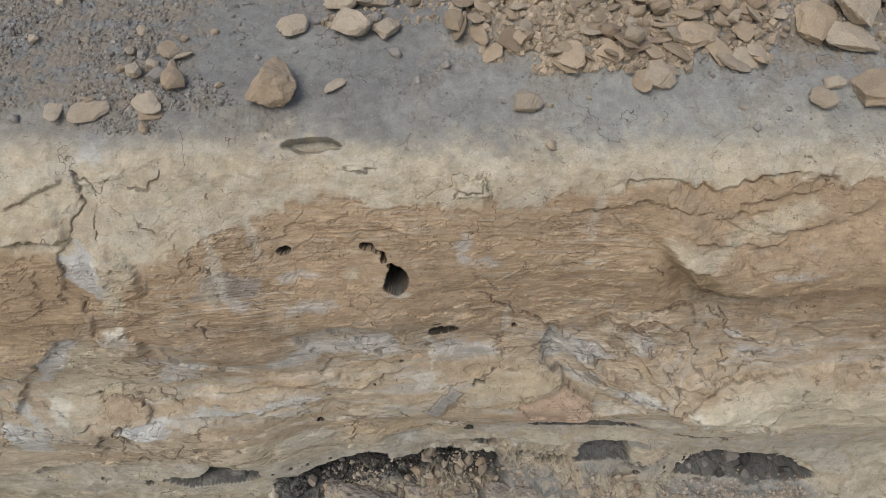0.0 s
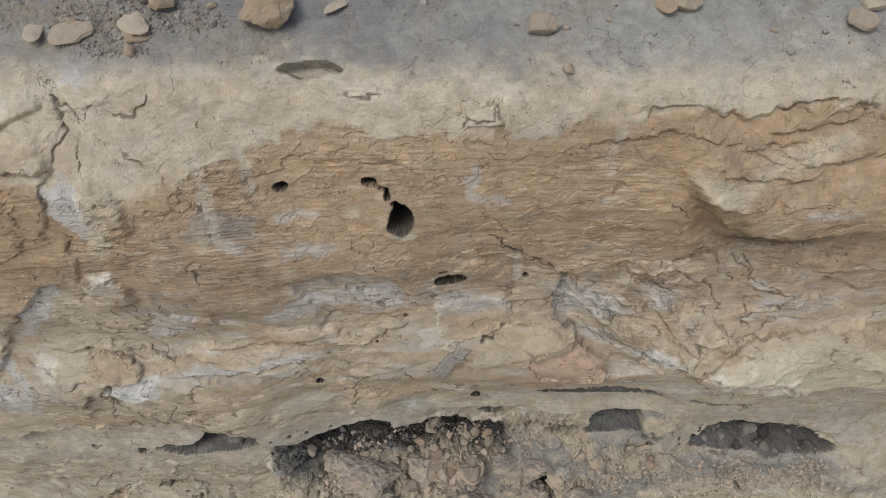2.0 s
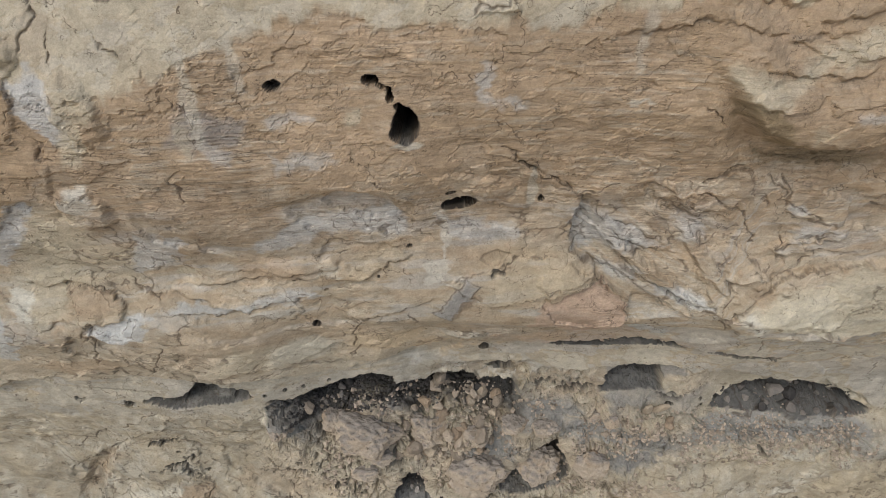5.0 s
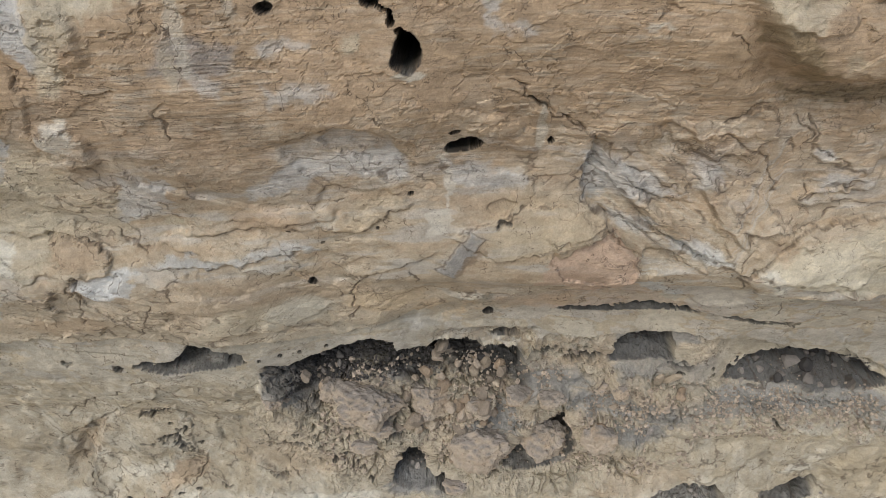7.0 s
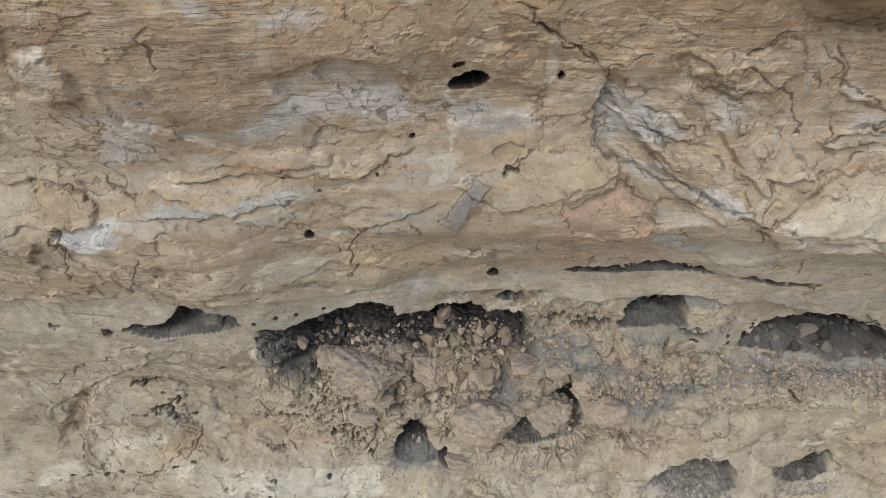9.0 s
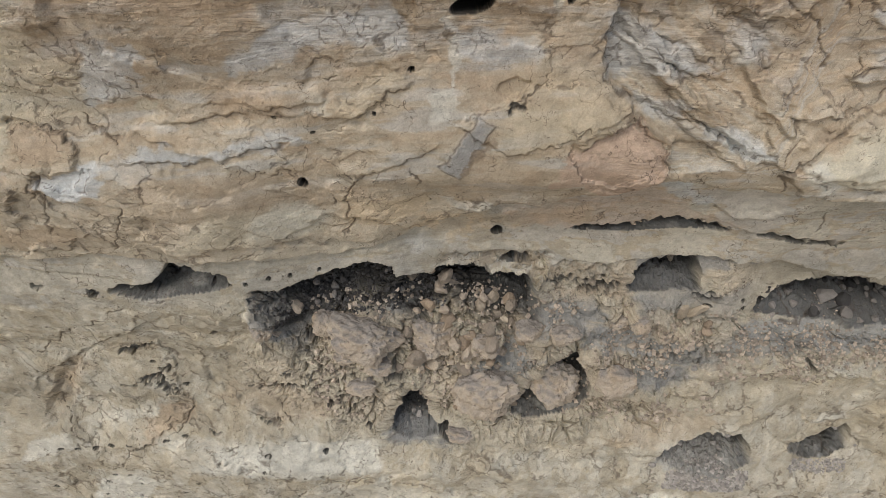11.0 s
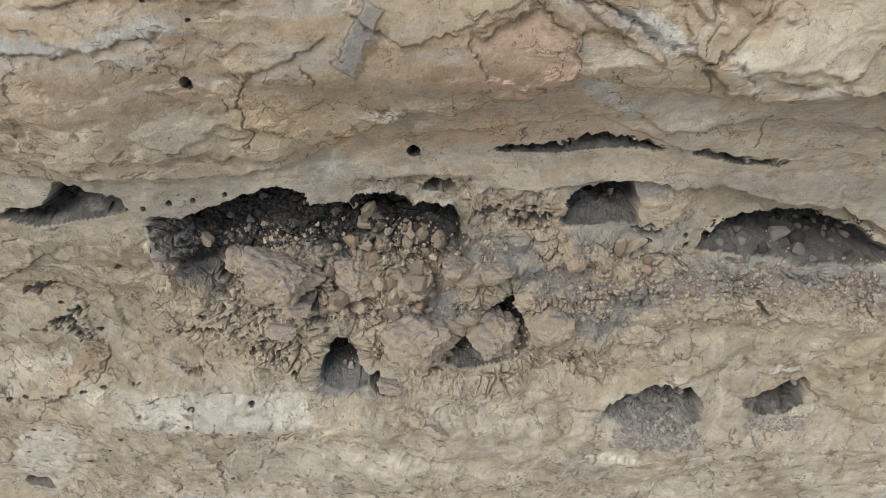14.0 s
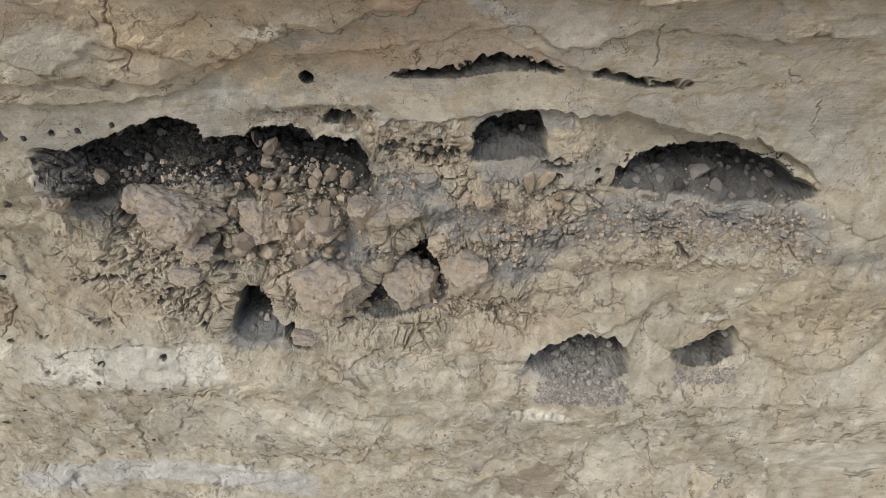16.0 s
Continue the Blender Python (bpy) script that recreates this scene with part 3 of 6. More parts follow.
# spalled flakes: ragged scarps one above the other
BEDS = np.where(BED > 4, BED, 4 + 0.40 * (BED - 4)).astype(F4)
scar = fbm(X * 0.8 + 0.3 * Z, BEDS * 1.7, 501, 5, 0.55)
scar_2 = fbm(X * 1.7 - 0.5 * Z, BEDS * 2.6, 511, 5, 0.58) - 0.1
scar_3 = fbm(X * 3.2, BEDS * 5.0, 521, 4, 0.6) - 0.15
flaky = face * ss(3.6, 4.4, V) * (0.4 + 0.6 * ss(8.2, 9.4, V)) * (1 - 0.6 * plain) * (1 - 0.7 * over_cap)
for f, deep, wide, low in ((scar, 0.034, 0.9, 0.5), (scar_2, 0.018, 0.5, 0.55), (scar_3, 0.008, 0.26, 0.5)):
    weight = np.maximum(flaky, low * calm * face) * ss(-0.35, 0.1, perlin(X * 0.7, V * 0.7, int(deep * 1000)))
    PUSH += deep * ss(-0.03, 0.03, f) * weight
    edge_gap = np.abs(f) * wide + 0.014 + 0.1 * ss(0.5, 0.2, weight) + 0.02 * ss(0.0, 0.35, perlin(X * 2.1, V * 2.1, 531))
    CRACK[:] = np.minimum(CRACK, edge_gap)

# outward normals of the large forms
big_y = smooth(Y + PUSH * IN_Y, 5)
across, along = np.gradient(big_y, XS, axis=1), np.gradient(big_y, VS, axis=0)
rise = np.gradient(Z, VS, axis=0)
gentle = np.clip(1.5 - 0.22 * np.abs(along), 0.12, 1).astype(F4)
size = np.sqrt((across * rise) ** 2 + rise ** 2 + along ** 2)
NX, NY, NZ = (across * rise / size).astype(F4), (-rise / size).astype(F4), (along / size).astype(F4)
OUT = np.zeros(X.shape, F4)


# slow wandering only, so that stones keep their outlines
CX = X + 0.07 * fbm(X * 0.9, V * 0.9, 11, 3) + 0.03 * perlin(X * 3, ARC * 3, 13)
CV = ARC + 0.06 * fbm(X * 0.9, V * 0.9, 21, 3) + 0.03 * perlin(X * 3, ARC * 3, 14)


def cobbles(scale, high, seed, weight, fill=1.0):
    """Rounded, tilted lumps side by side."""
    d, gap, ox, oy, ra, rb = cells(CX * scale, CV * scale * 1.15, seed)
    h = np.sqrt(np.clip(1 - (d / 0.85) ** 2, 0, 1)) * (0.35 + 0.65 * ra) + 0.25 * (rb - 0.5) * ox + 0.2 * (ra - 0.5) * oy
    OUT[:] += high * (h - 0.1 * ss(0.10, 0.0, gap)) * weight * (rb < fill)


def blocks(scale, high, seed, weight, fill=1.0):
    """Angular stones: tilted flat tops with open gaps between them."""
    d, gap, ox, oy, ra, rb = cells(CX * scale, CV * scale, seed)
    top = 0.45 + 0.55 * ra + 1.2 * (rb / fill - 0.5) * ox + 1.0 * (ra * 7 % 1 - 0.5) * oy
    OUT[:] += high * ss(0.02, 0.26, gap) * top * weight * (rb < fill)


# the recess: cemented lumps all over, angular rubble at its heart, spongy pits at its left
rubble_heart = ss(-1.75, -1.1, CX) * ss(1.75, 1.2, CX) * ss(0.7, 1.1, V) * ss(3.1, 2.8, V)
heap, heap_d = oval(4.6, 1.02, 0.75, 0.38, 8, 2.0)
rubble_heart[heap] = np.maximum(rubble_heart[heap], 0.55 * ss(1.2, 0.7, heap_d))
stony = np.clip(rough_zone + 0.8 * lip_zone, 0, 1)
clear = 1 - np.minimum(1, 1.8 * smooth(CAVE, 4))
solid = stony * clear * (1 - ss(1.5, 1.75, X) * ss(2.55, 2.8, V))
for x, v, rx, rv in ((0.8, 2.3, 0.45, 0.22), (1.97, 2.35, 0.9, 0.28), (1.07, 1.2, 0.35, 0.35), (3.4, 1.6, 0.6, 0.4), (-3.45, 2.2, 0.3, 0.3), (-1.05, 2.5, 0.5, 0.22)):
    w, d = oval(x, v, rx, rv, 0, 2.0)
    solid[w] *= 1 - 0.85 * ss(1.3, 0.7, d)
heart = solid * rubble_heart
rest = solid * (1 - rubble_heart)
patchy = ss(-0.25, 0.25, fbm(X * 1.2, ARC * 1.2, 66, 3))
cobbles(1.3, 0.22, 65, rest + 0.5 * heart)
cobbles(3.1, 0.05, 67, rest * (0.25 + 0.75 * patchy), 0.8)
blocks(2.6, 0.20, 265, heart, 0.75)
blocks(5.2, 0.11, 267, heart + (0.5 + 0.4 * ss(2.4, 3.0, X)) * rest * patchy, 0.7)
blocks(10.0, 0.05, 269, heart + 0.55 * rest * patchy, 0.7)
floor_rubble = CAVE * ss(0.3, -0.3, V)
blocks(2.4, 0.20, 164, CAVE * ss(5.4, 5.8, X) * ss(0.5, 1.0, V), 0.35)
blocks(5.0, 0.10, 165, floor_rubble * ss(3.0, 4.0, X), 0.5)
blocks(10.0, 0.05, 167, floor_rubble * ss(3.0, 4.0, X) + 0.3 * CAVE, 0.5)
OUT += (stony + 0.5 * CAVE) * (0.07 * fbm(X * 1.7, ARC * 1.7, 169, 3, 0.5) + 0.02)
OUT += (stony + 0.5 * CAVE) * 0.018 * fbm(X * 9, ARC * 9, 170, 2, 0.6)
left_pits = ss(-0.9, -1.7, X) * ss(-3.9, -3.2, X) * ss(1.6, 1.1, V) * ss(-0.7, -0.1, V)
sponge = ss(0.22, 0.36, perlin(CX * 7.5, CV * 9.5, 68)) * stony * clear * np.clip(left_pits + 0.45 * ss(0.1, 0.3, fbm(X * 0.9, ARC * 0.9, 70, 2)) * ss(2.5, 1.5, X), 0, 1)
fibres = ss(1.55, 1.75, X) * ss(3.45, 3.2, X) * ss(2.6, 2.8, V) * ss(0.05, -0.1, under)
fibre_relief = (0.06 * fbm(X * 5, V * 3, 271, 3, 0.6) - 0.06 * ss(0.12, 0.3, perlin(X * 9, V * 13, 272)))
fibres_2 = ss(-0.55, -0.3, X) * ss(1.9, 1.6, X) * ss(0.0, 0.08, under) * ss(3.9, 3.72, WV)
fibres = np.clip(fibres + fibres_2, 0, 1)
PUSH += 0.15 * fibres_2
OUT += fibres * fibre_relief
for scale, deep, wide in ((1.7, 0.16, 0.10), (3.6, 0.10, 0.14)):
    # open gaps between the cemented lumps
    _, gap, ox, oy, ra, rb = cells(CX * scale + 5, CV * scale * 1.1, 175)
    OUT -= deep * ss(wide, 0.0, gap) * solid * ss(-0.1, 0.2, perlin(X * 1.1, ARC * 1.1, 176))
OUT -= 0.12 * sponge
OUT += (stony + 0.4 * CAVE) * 0.022 * (0.5 - np.abs(fbm(X * 11, ARC * 11, 174, 2, 0.6)))

# low swellings of the recess
lump(0.22, 0.62, 1.36, 0.40, 0.26)
lump(0.22, 1.66, 1.88, 0.48, 0.26)
lump(0.16, 2.25, 1.95, 0.33, 0.22)
lump(0.18, 1.54, 1.05, 0.36, 0.24)
lump(0.25, 3.45, 0.60, 0.46, 0.52)
lump(0.18, 2.99, 1.25, 0.25, 0.36)
lump(0.14, 3.05, 2.40, 0.28, 0.14)
lump(0.14, 3.55, 2.38, 0.24, 0.15)
lump(0.14, 2.55, 2.45, 0.24, 0.13)
lump(0.16, 4.2, 2.05, 0.20, 0.36)
lump(0.16, 4.68, 1.98, 0.16, 0.34)
lump(0.20, 4.1, 0.3, 0.5, 0.35)
lump(0.16, 5.2, 0.4, 0.5, 0.3)
lump(0.20, -2.2, 0.55, 0.45, 0.25)
lump(0.20, -1.85, 1.2, 0.40, 0.25)
lump(0.20, -4.0, 2.7, 0.28, 0.20)
lump(0.20, 7.9, 2.15, 0.35, 0.22, 20)
lump(0.12, 7.0, 2.5, 0.5, 0.12, -8)

# plates, steps and folds
plate(0.07, 1.54, 6.77, 1.88, 6.9, 2.26, 7.18, 2.96, 6.75, 3.06, 6.32, 2.4, 5.98, 1.7, 6.12)
plate(-0.06, -0.1, 7.0, 0.9, 7.5, 1.7, 7.55, 2.2, 7.22, 1.55, 6.78, 0.6, 6.55)
plate(-0.09, -6.77, 6.92, -5.94, 6.78, -5.88, 6.52, -6.01, 6.25, -6.73, 6.23)
plate(0.05, -6.75, 6.12, -5.68, 6.2, -5.75, 5.98, -6.1, 5.84, -6.6, 5.78)
RIBBED = plate(-0.03, 0.20, 7.16, 0.46, 7.02, -0.16, 6.04, -0.44, 6.2, edge=0.06, loose=1.0)
plate(-0.14, 4.85, 6.3, 5.2, 7.05, 5.6, 7.3, 7.5, 7.6, 7.8, 6.2, 6.2, 5.75, 5.2, 6.0)
plate(-0.10, 3.9, 7.7, 4.6, 7.9, 5.3, 7.25, 4.85, 6.4, 4.5, 6.45)
plate(-0.06, 3.7, 9.0, 3.95, 9.27, 4.3, 9.3, 4.55, 8.9, 4.3, 8.6, 3.8, 8.5)
plate(-0.05, 2.85, 8.97, 3.2, 9.1, 3.7, 8.6, 3.35, 8.5)
plate(-0.05, -7.8, 4.4, -7.4, 5.7, -6.8, 5.9, -6.2, 5.0, -7.0, 4.5)
plate(-0.06, -9.0, -1.6, -9.2, -0.5, -8.2, 1.2, -6.3, 1.7, -6.2, -0.6, -7.8, -1.8)
plate(-0.06, -4.3, -4.5, -3.8, -3.3, -2.0, -2.5, 1.6, -3.4, 0.8, -5.2, -2.6, -5.6)
plate(-0.05, -5.6, -5.2, -5.3, -4.1, -4.3, -3.7, -4.4, -5.2)
plate(-0.07, 9.7, -4.4, 9.66, -3.86, 10.7, -3.66, 12.2, -3.75, 12.0, -4.7, 10.4, -4.8)
plate(-0.05, 5.9, -4.4, 6.2, -3.3, 7.3, -3.1, 7.8, -4.4, 6.9, -4.9)
plate(-0.06, 0.16, 11.9, 0.68, 11.9, 0.7, 11.58, 0.2, 11.6)
dent(-0.10, 5.55, 7.85, 0.45, 0.14, 8, 0.15)
dent(-0.10, 5.1, 7.40, 0.42, 0.13, 18, 0.15)
dent(0.10, 3.2, 8.75, 0.5, 0.16, -35, 0.3)
dent(-0.07, 0.35, 8.95, 0.8, 0.25, -20, 0.2)
dent(0.10, -1.35, 8.75, 0.7, 0.28, -6, 0.12)
dent(0.06, 0.66, 7.55, 0.2, 0.13, 0, 0.3)
dent(-0.08, 4.5, 11.1, 0.8, 0.2, -6, 0.2)
dent(-0.08, 4.2, 10.65, 0.45, 0.15, 0, 0.2)
dent(-0.07, 5.7, 11.35, 0.8, 0.2, 12, 0.2)
dent(-0.12, -5.05, 10.4, 0.3, 0.5, 15, 0.5)
dent(-0.14, -5.6, 8.75, 0.4, 0.35, 30, 0.5)
dent(0.22, -1.97, 12.34, 0.42, 0.10, 0, 0.25, 0.6)
dent(0.15, -9.1, -0.2, 0.22, 1.3, -28, 1.0)
dent(-0.12, 5.0, -0.6, 2.4, 0.55, 22, 0.35)
dent(-0.14, 10.5, -0.3, 1.4, 1.2, 0, 0.25)
dent(-0.12, 0.6, -4.2, 3.2, 0.9, -6, 0.4)
dent(0.12, 4.4, -6.0, 0.7, 0.4, 0, 0.4)
dent(-0.14, -8.0, -6.0, 1.4, 0.35, 0, 0.2)
for wave_x, wave_v, wide, high, slope in ((2.35, 8.25, 0.55, 0.10, -38), (2.75, 7.75, 0.8, 0.09, -36), (3.2, 7.35, 0.9, 0.10, -38), (3.5, 6.85, 0.8, 0.10, -36), (4.1, 7.6, 0.9, 0.13, -50)):
    dent(-0.11, wave_x, wave_v, wide, high, slope, 0.4)

# named cracks
seam(0.035, 0.035, -5.45, 12.02, -5.4, 11.6, -5.54, 11.14, -5.8, 10.87, -5.89, 10.44, -5.95, 10.16, -5.8, 9.95, -5.72, 9.63)
seam(0.035, 0.035, -5.45, 12.0, -5.14, 11.6, -4.85, 11.38, -4.38, 11.09)
seam(0.03, 0.035, -4.5, 9.68, -4.42, 9.5, -4.25, 9.42)
seam(0.035, 0.035, -4.1, 9.32, -4.02, 9.2, -4.08, 9.0)
seam(0.035, 0.035, -6.8, 6.95, -6.3, 6.92, -5.94, 6.78, -5.88, 6.5)
seam(0.03, 0.035, -6.75, 6.0, -7.0, 5.0, -7.3, 4.3)
seam(0.035, 0.035, 4.91, 6.02, 4.81, 6.3, 4.88, 6.53, 5.19, 7.01, 5.39, 7.17)
seam(0.035, 0.035, 3.75, 9.1, 3.95, 9.27, 4.25, 9.31, 4.4, 9.1, 4.54, 8.9, 4.9, 8.61)
seam(0.03, 0.035, 4.9, 9.2, 5.0, 8.9, 5.1, 8.5, 5.25, 8.0, 5.2, 7.75)
seam(0.035, 0.035, 3.3, 10.44, 3.81, 10.01, 4.37, 9.55)
seam(0.035, 0.035, 5.2, 7.72, 5.48, 7.92, 5.75, 8.02, 6.08, 7.98)
seam(0.03, 0.035, 2.3, 8.05, 2.55, 8.0, 2.75, 7.85)
seam(0.035, 0.035, 0.65, 9.75, 0.97, 9.42, 1.69, 8.95, 1.88, 8.78)
seam(0.035, 0.035, 1.84, 8.43, 1.83, 8.05, 1.99, 7.62, 2.25, 7.29, 2.45, 7.05, 3.01, 6.72, 3.11, 6.32)
seam(0.03, 0.035, -2.2, 4.6, -2.25, 5.2, -2.1, 5.6)
seam(0.03, 0.035, -5.65, 3.16, -6.83, 2.71, -8.07, 2.0, -9.04, 1.21)
seam(0.035, 0.035, -8.2, 1.21, -8.71, 0.54, -9.29, -0.54, -8.99, -0.7, -9.15, -1.11, -8.76, -1.58)
seam(0.03, 0.035, -6.2, -0.57, -6.58, -1.23, -7.86, -1.82, -8.21, -2.36, -8.86, -2.68, -9.5, -3.8, -10.48, -4.74)
seam(0.035, 0.035, 3.83, -0.5, 4.3, -0.25, 4.45, -0.1, 4.6, 0.2)
seam(0.035, 0.035, 3.70, 0.17, 3.86, 0.47, 3.84, 0.86, 3.62, 1.1)
seam(0.035, 0.035, -3.69, -2.96, -2.95, -2.72, -2.13, -2.51, -1.9, -2.3)
seam(0.035, 0.035, -3.7, -3.2, -4.16, -3.61, -4.38, -4.43, -4.44, -5.35)
seam(0.035, 0.035, -5.71, -3.84, -5.31, -4.15, -5.68, -5.22, -6.06, -5.52)
seam(0.03, 0.035, 7.2, -2.6, 7.32, -3.09, 7.8, -4.47)
seam(0.035, 0.035, 9.72, -4.34, 9.66, -3.86, 10.71, -3.66, 11.59, -3.73)
seam(0.035, 0.035, 9.6, -5.5, 9.88, -5.23, 10.14, -4.82)
seam(0.05, 0.035, 3.73, -0.53, 4.0, -0.1, 4.36, 0.51)
seam(0.05, 0.035, 2.37, -0.91, 2.6, -0.7, 2.76, -0.59)
seam(0.05, 0.035, 3.0, 0.6, 3.2, 0.95, 3.7, 1.1)
seam(0.03, 0.03, -5.17, 11.54, -5.19, 11.26, -5.25, 11.06, -5.17, 10.9)
seam(0.03, 0.03, -9, 6.16, -9.08, 5.8, -9.39, 5.22)
seam(0.03, 0.03, 3.48, 9.06, 3.75, 8.88, 4.16, 8.68, 4.59, 8.4, 4.84, 7.9)
seam(0.03, 0.03, 3.94, 9.22, 4.02, 9.34, 4.32, 9.32, 4.41, 9.12, 4.76, 8.78, 5.04, 8.46, 5.25, 7.9)
seam(0.03, 0.03, 4.65, 9.24, 4.88, 9, 4.98, 8.78, 5.21, 8.64, 5.74, 8.36)
seam(0.03, 0.03, 4.96, 7.4, 5.25, 7.22, 5.72, 7.38, 5.88, 7.6)
seam(0.03, 0.03, 1, 8.14, 1.11, 7.9, 1.17, 7.76, 0.96, 7.5, 0.84, 7.32)
seam(0.03, 0.03, 0.72, 7.28, 0.84, 7.42, 0.76, 7.18)
seam(0.02, 0.03, 1.37, 9, 1.89, 8.94, 2.38, 9.06)
seam(0.03, 0.03, -1.91, 6.24, -1.76, 5.92, -1.97, 5.48, -1.93, 4.98, -2.09, 4.58)
seam(0.03, 0.03, -0.92, 6.18, -0.8, 5.82, -0.6, 5.24)
seam(0.03, 0.03, -6.66, 6.92, -6.7, 6.3, -6.64, 5.86, -6.75, 5.28, -7.22, 4.28)
seam(0.02, 0.03, -5.41, 5.58, -5.78, 4.98, -6.21, 4.34)
seam(0.03, 0.03, -5.95, 7.14, -5.56, 7.06, -5.49, 6.86, -5.25, 6.74, -5.21, 6.6)
seam(0.02, 0.03, 4.8, 6.94, 4.65, 6.56, 4.69, 6.24)
seam(0.02, 0.03, -2.15, 7.74, -1.95, 7.64, -1.87, 7.7)
seam(0.02, 0.03, -1.64, 11.98, -1.33, 11.92, -1.05, 11.98)
seam(0.02, 0.03, 0.18, 11.64, 0.18, 11.72, 0.39, 11.64, 0.59, 11.68, 0.61, 11.92)
seam(0.02, 0.03, -3.49, 11.76, -3.26, 11.64, -3.1, 11.7)
seam(0.02, 0.03, 5.33, 12.16, 5.49, 12.22, 5.53, 12.12)
seam(0.02, 0.03, -4.9, 11.78, -4.59, 11.66, -4.29, 11.84, -4.22, 12.04)
seam(0.03, 0.03, 3.16, 0.78, 3.4, 0.82, 3.48, 1.1, 3.61, 1.18)
seam(0.03, 0.03, 3.46, -0.16, 3.75, 0.32, 3.96, 0.42)
seam(0.03, 0.03, 5.47, -0.32, 5.94, 0.06, 6.42, 0.04)
seam(0.03, 0.03, -4.51, 0.1, -4.04, -0.5, -3.75, -0.94)
seam(0.03, 0.03, -5.15, -0.5, -4.57, -0.72, -4.12, -0.96)
seam(0.02, 0.03, 8.92, -0, 9.04, 0.34, 9.14, 0.52)
seam(0.03, 0.03, -5.66, -4.3, -4.78, -3.66, -4.04, -3.66)
seam(0.03, 0.03, -3.83, -2.66, -3.22, -2.72, -2.65, -2.58, -2.07, -2.34)
seam(0.02, 0.03, 8.45, -5.26, 8.06, -5, 7.67, -4.28, 7.52, -3.56, 7.17, -3.06)
seam(0.03, 0.03, 5.55, -4.54, 5.8, -4.3, 5.96, -4.52, 5.94, -5.44, 6.76, -5.48)
seam(0.02, 0.03, -5.06, 0.48, -4.61, 0.38, -4.26, 0.08, -3.32, 0.48)
seam(0.02, 0.03, 8.86, 4.3, 9.1, 3.88, 9.14, 3.52)
seam(0.02, 0.03, 7.32, 4.96, 7.58, 4.76, 7.54, 4.62)
seam(0.02, 0.03, 8.14, 4.86, 8.4, 4.72, 8.71, 4.4)
seam(0.02, 0.03, 2.42, 4.7, 2.48, 4.9, 2.54, 5.06)
seam(0.02, 0.03, 6.07, 4.92, 6.01, 5.28, 6.05, 5.5)

# broken edges, the rock above them proud
scarp(0.08, 0.7, 1.6, 6.62, 1.89, 6.74, 1.99, 6.86, 2.38, 7.16)
scarp(0.06, 0.6, -0.29, 4.9, 0.53, 5.26, 1.27, 5.18, 1.8, 5.6, 2.42, 5.54, 2.89, 6.06, 3.12, 6.3)
scarp(0.07, 0.6, -3.01, 8.66, -2.52, 8.86, -2.01, 9, -1.64, 9.02, -1.33, 8.96, -1.01, 8.82, -0.94, 8.6, -0.62, 8.44, -0.27, 8.44)
scarp(0.07, 0.5, 0.57, 9.78, 0.94, 9.48, 1.35, 9.24, 1.6, 9.08, 1.89, 8.8, 2.32, 8.54, 2.83, 8.38)
scarp(0.06, 0.35, 3.01, 8.88, 3.36, 8.66, 3.48, 8.46, 3.85, 8.42, 3.87, 8.6)
scarp(0.06, 0.25, 1.82, 8.68, 2.32, 8.32, 2.87, 8.1, 3.53, 7.76)
scarp(0.07, 0.25, 2.15, 7.5, 2.81, 7.24, 3.38, 7.12, 4.04, 6.68, 4.49, 6.5)
scarp(0.05, 0.25, 2.34, 7.94, 2.66, 7.92, 3.12, 7.74, 3.73, 7.66)
scarp(0.06, 0.3, 2.25, 7.28, 2.64, 6.98, 3.03, 6.8, 3.5, 6.7, 3.91, 6.56)
scarp(0.06, 0.3, 5.02, 8.52, 5.45, 8.42, 5.84, 8.32, 6.17, 8.28)
scarp(0.07, 0.35, 5.35, 7.92, 5.64, 7.96, 6.11, 7.92, 6.37, 7.88)
scarp(0.06, 0.3, 5.39, 8, 5.74, 8.04, 6.27, 8.08)
scarp(0.06, 0.3, 6.21, 8.38, 6.42, 8.56, 6.46, 8.7, 7.09, 8.46, 7.5, 8.42)
scarp(0.06, 0.3, 1.72, 11.34, 2.42, 11.34, 2.97, 11.44, 3.34, 11.48, 4.28, 11.28, 4.65, 11.32, 5.21, 11.44)
scarp(0.07, 0.3, 4.3, 11.46, 4.86, 11.54, 5.43, 11.58, 5.8, 11.68)
scarp(0.07, 0.3, 2.75, 11.64, 2.79, 11.82, 3.42, 11.9, 3.75, 11.74, 4.28, 11.74, 4.53, 11.86, 5.08, 11.96, 5.62, 11.9, 6.09, 11.8)
scarp(0.09, 0.5, -6.7, 10.92, -6.36, 11.02, -5.84, 11, -5.58, 11.18)
scarp(0.07, 0.5, -6.6, 11.46, -6.05, 11.72, -5.62, 11.86)
scarp(0.08, 0.5, -8.63, 6.3, -8.24, 6.94, -7.87, 7.6, -7.11, 8.34, -6.62, 8.88, -6.31, 9.06)
scarp(0.06, 0.35, -7.52, 6.06, -7.01, 6.3, -6.68, 6.12, -6.13, 6.48)
scarp(0.07, 0.4, -7.54, 7.14, -7.09, 6.92, -6.62, 7.04, -6.34, 6.88, -5.9, 6.72)
scarp(0.06, 0.3, -5.29, 6.32, -4.67, 6.36, -3.83, 6.46, -3.08, 6.58, -2.36, 6.66)
scarp(0.06, 0.3, -4.65, 6.94, -3.71, 7.06, -2.81, 7.14, -2.3, 7.1)
scarp(0.05, 0.3, -6.07, 7.58, -5.27, 7.78, -5, 7.58, -4.51, 7.52)
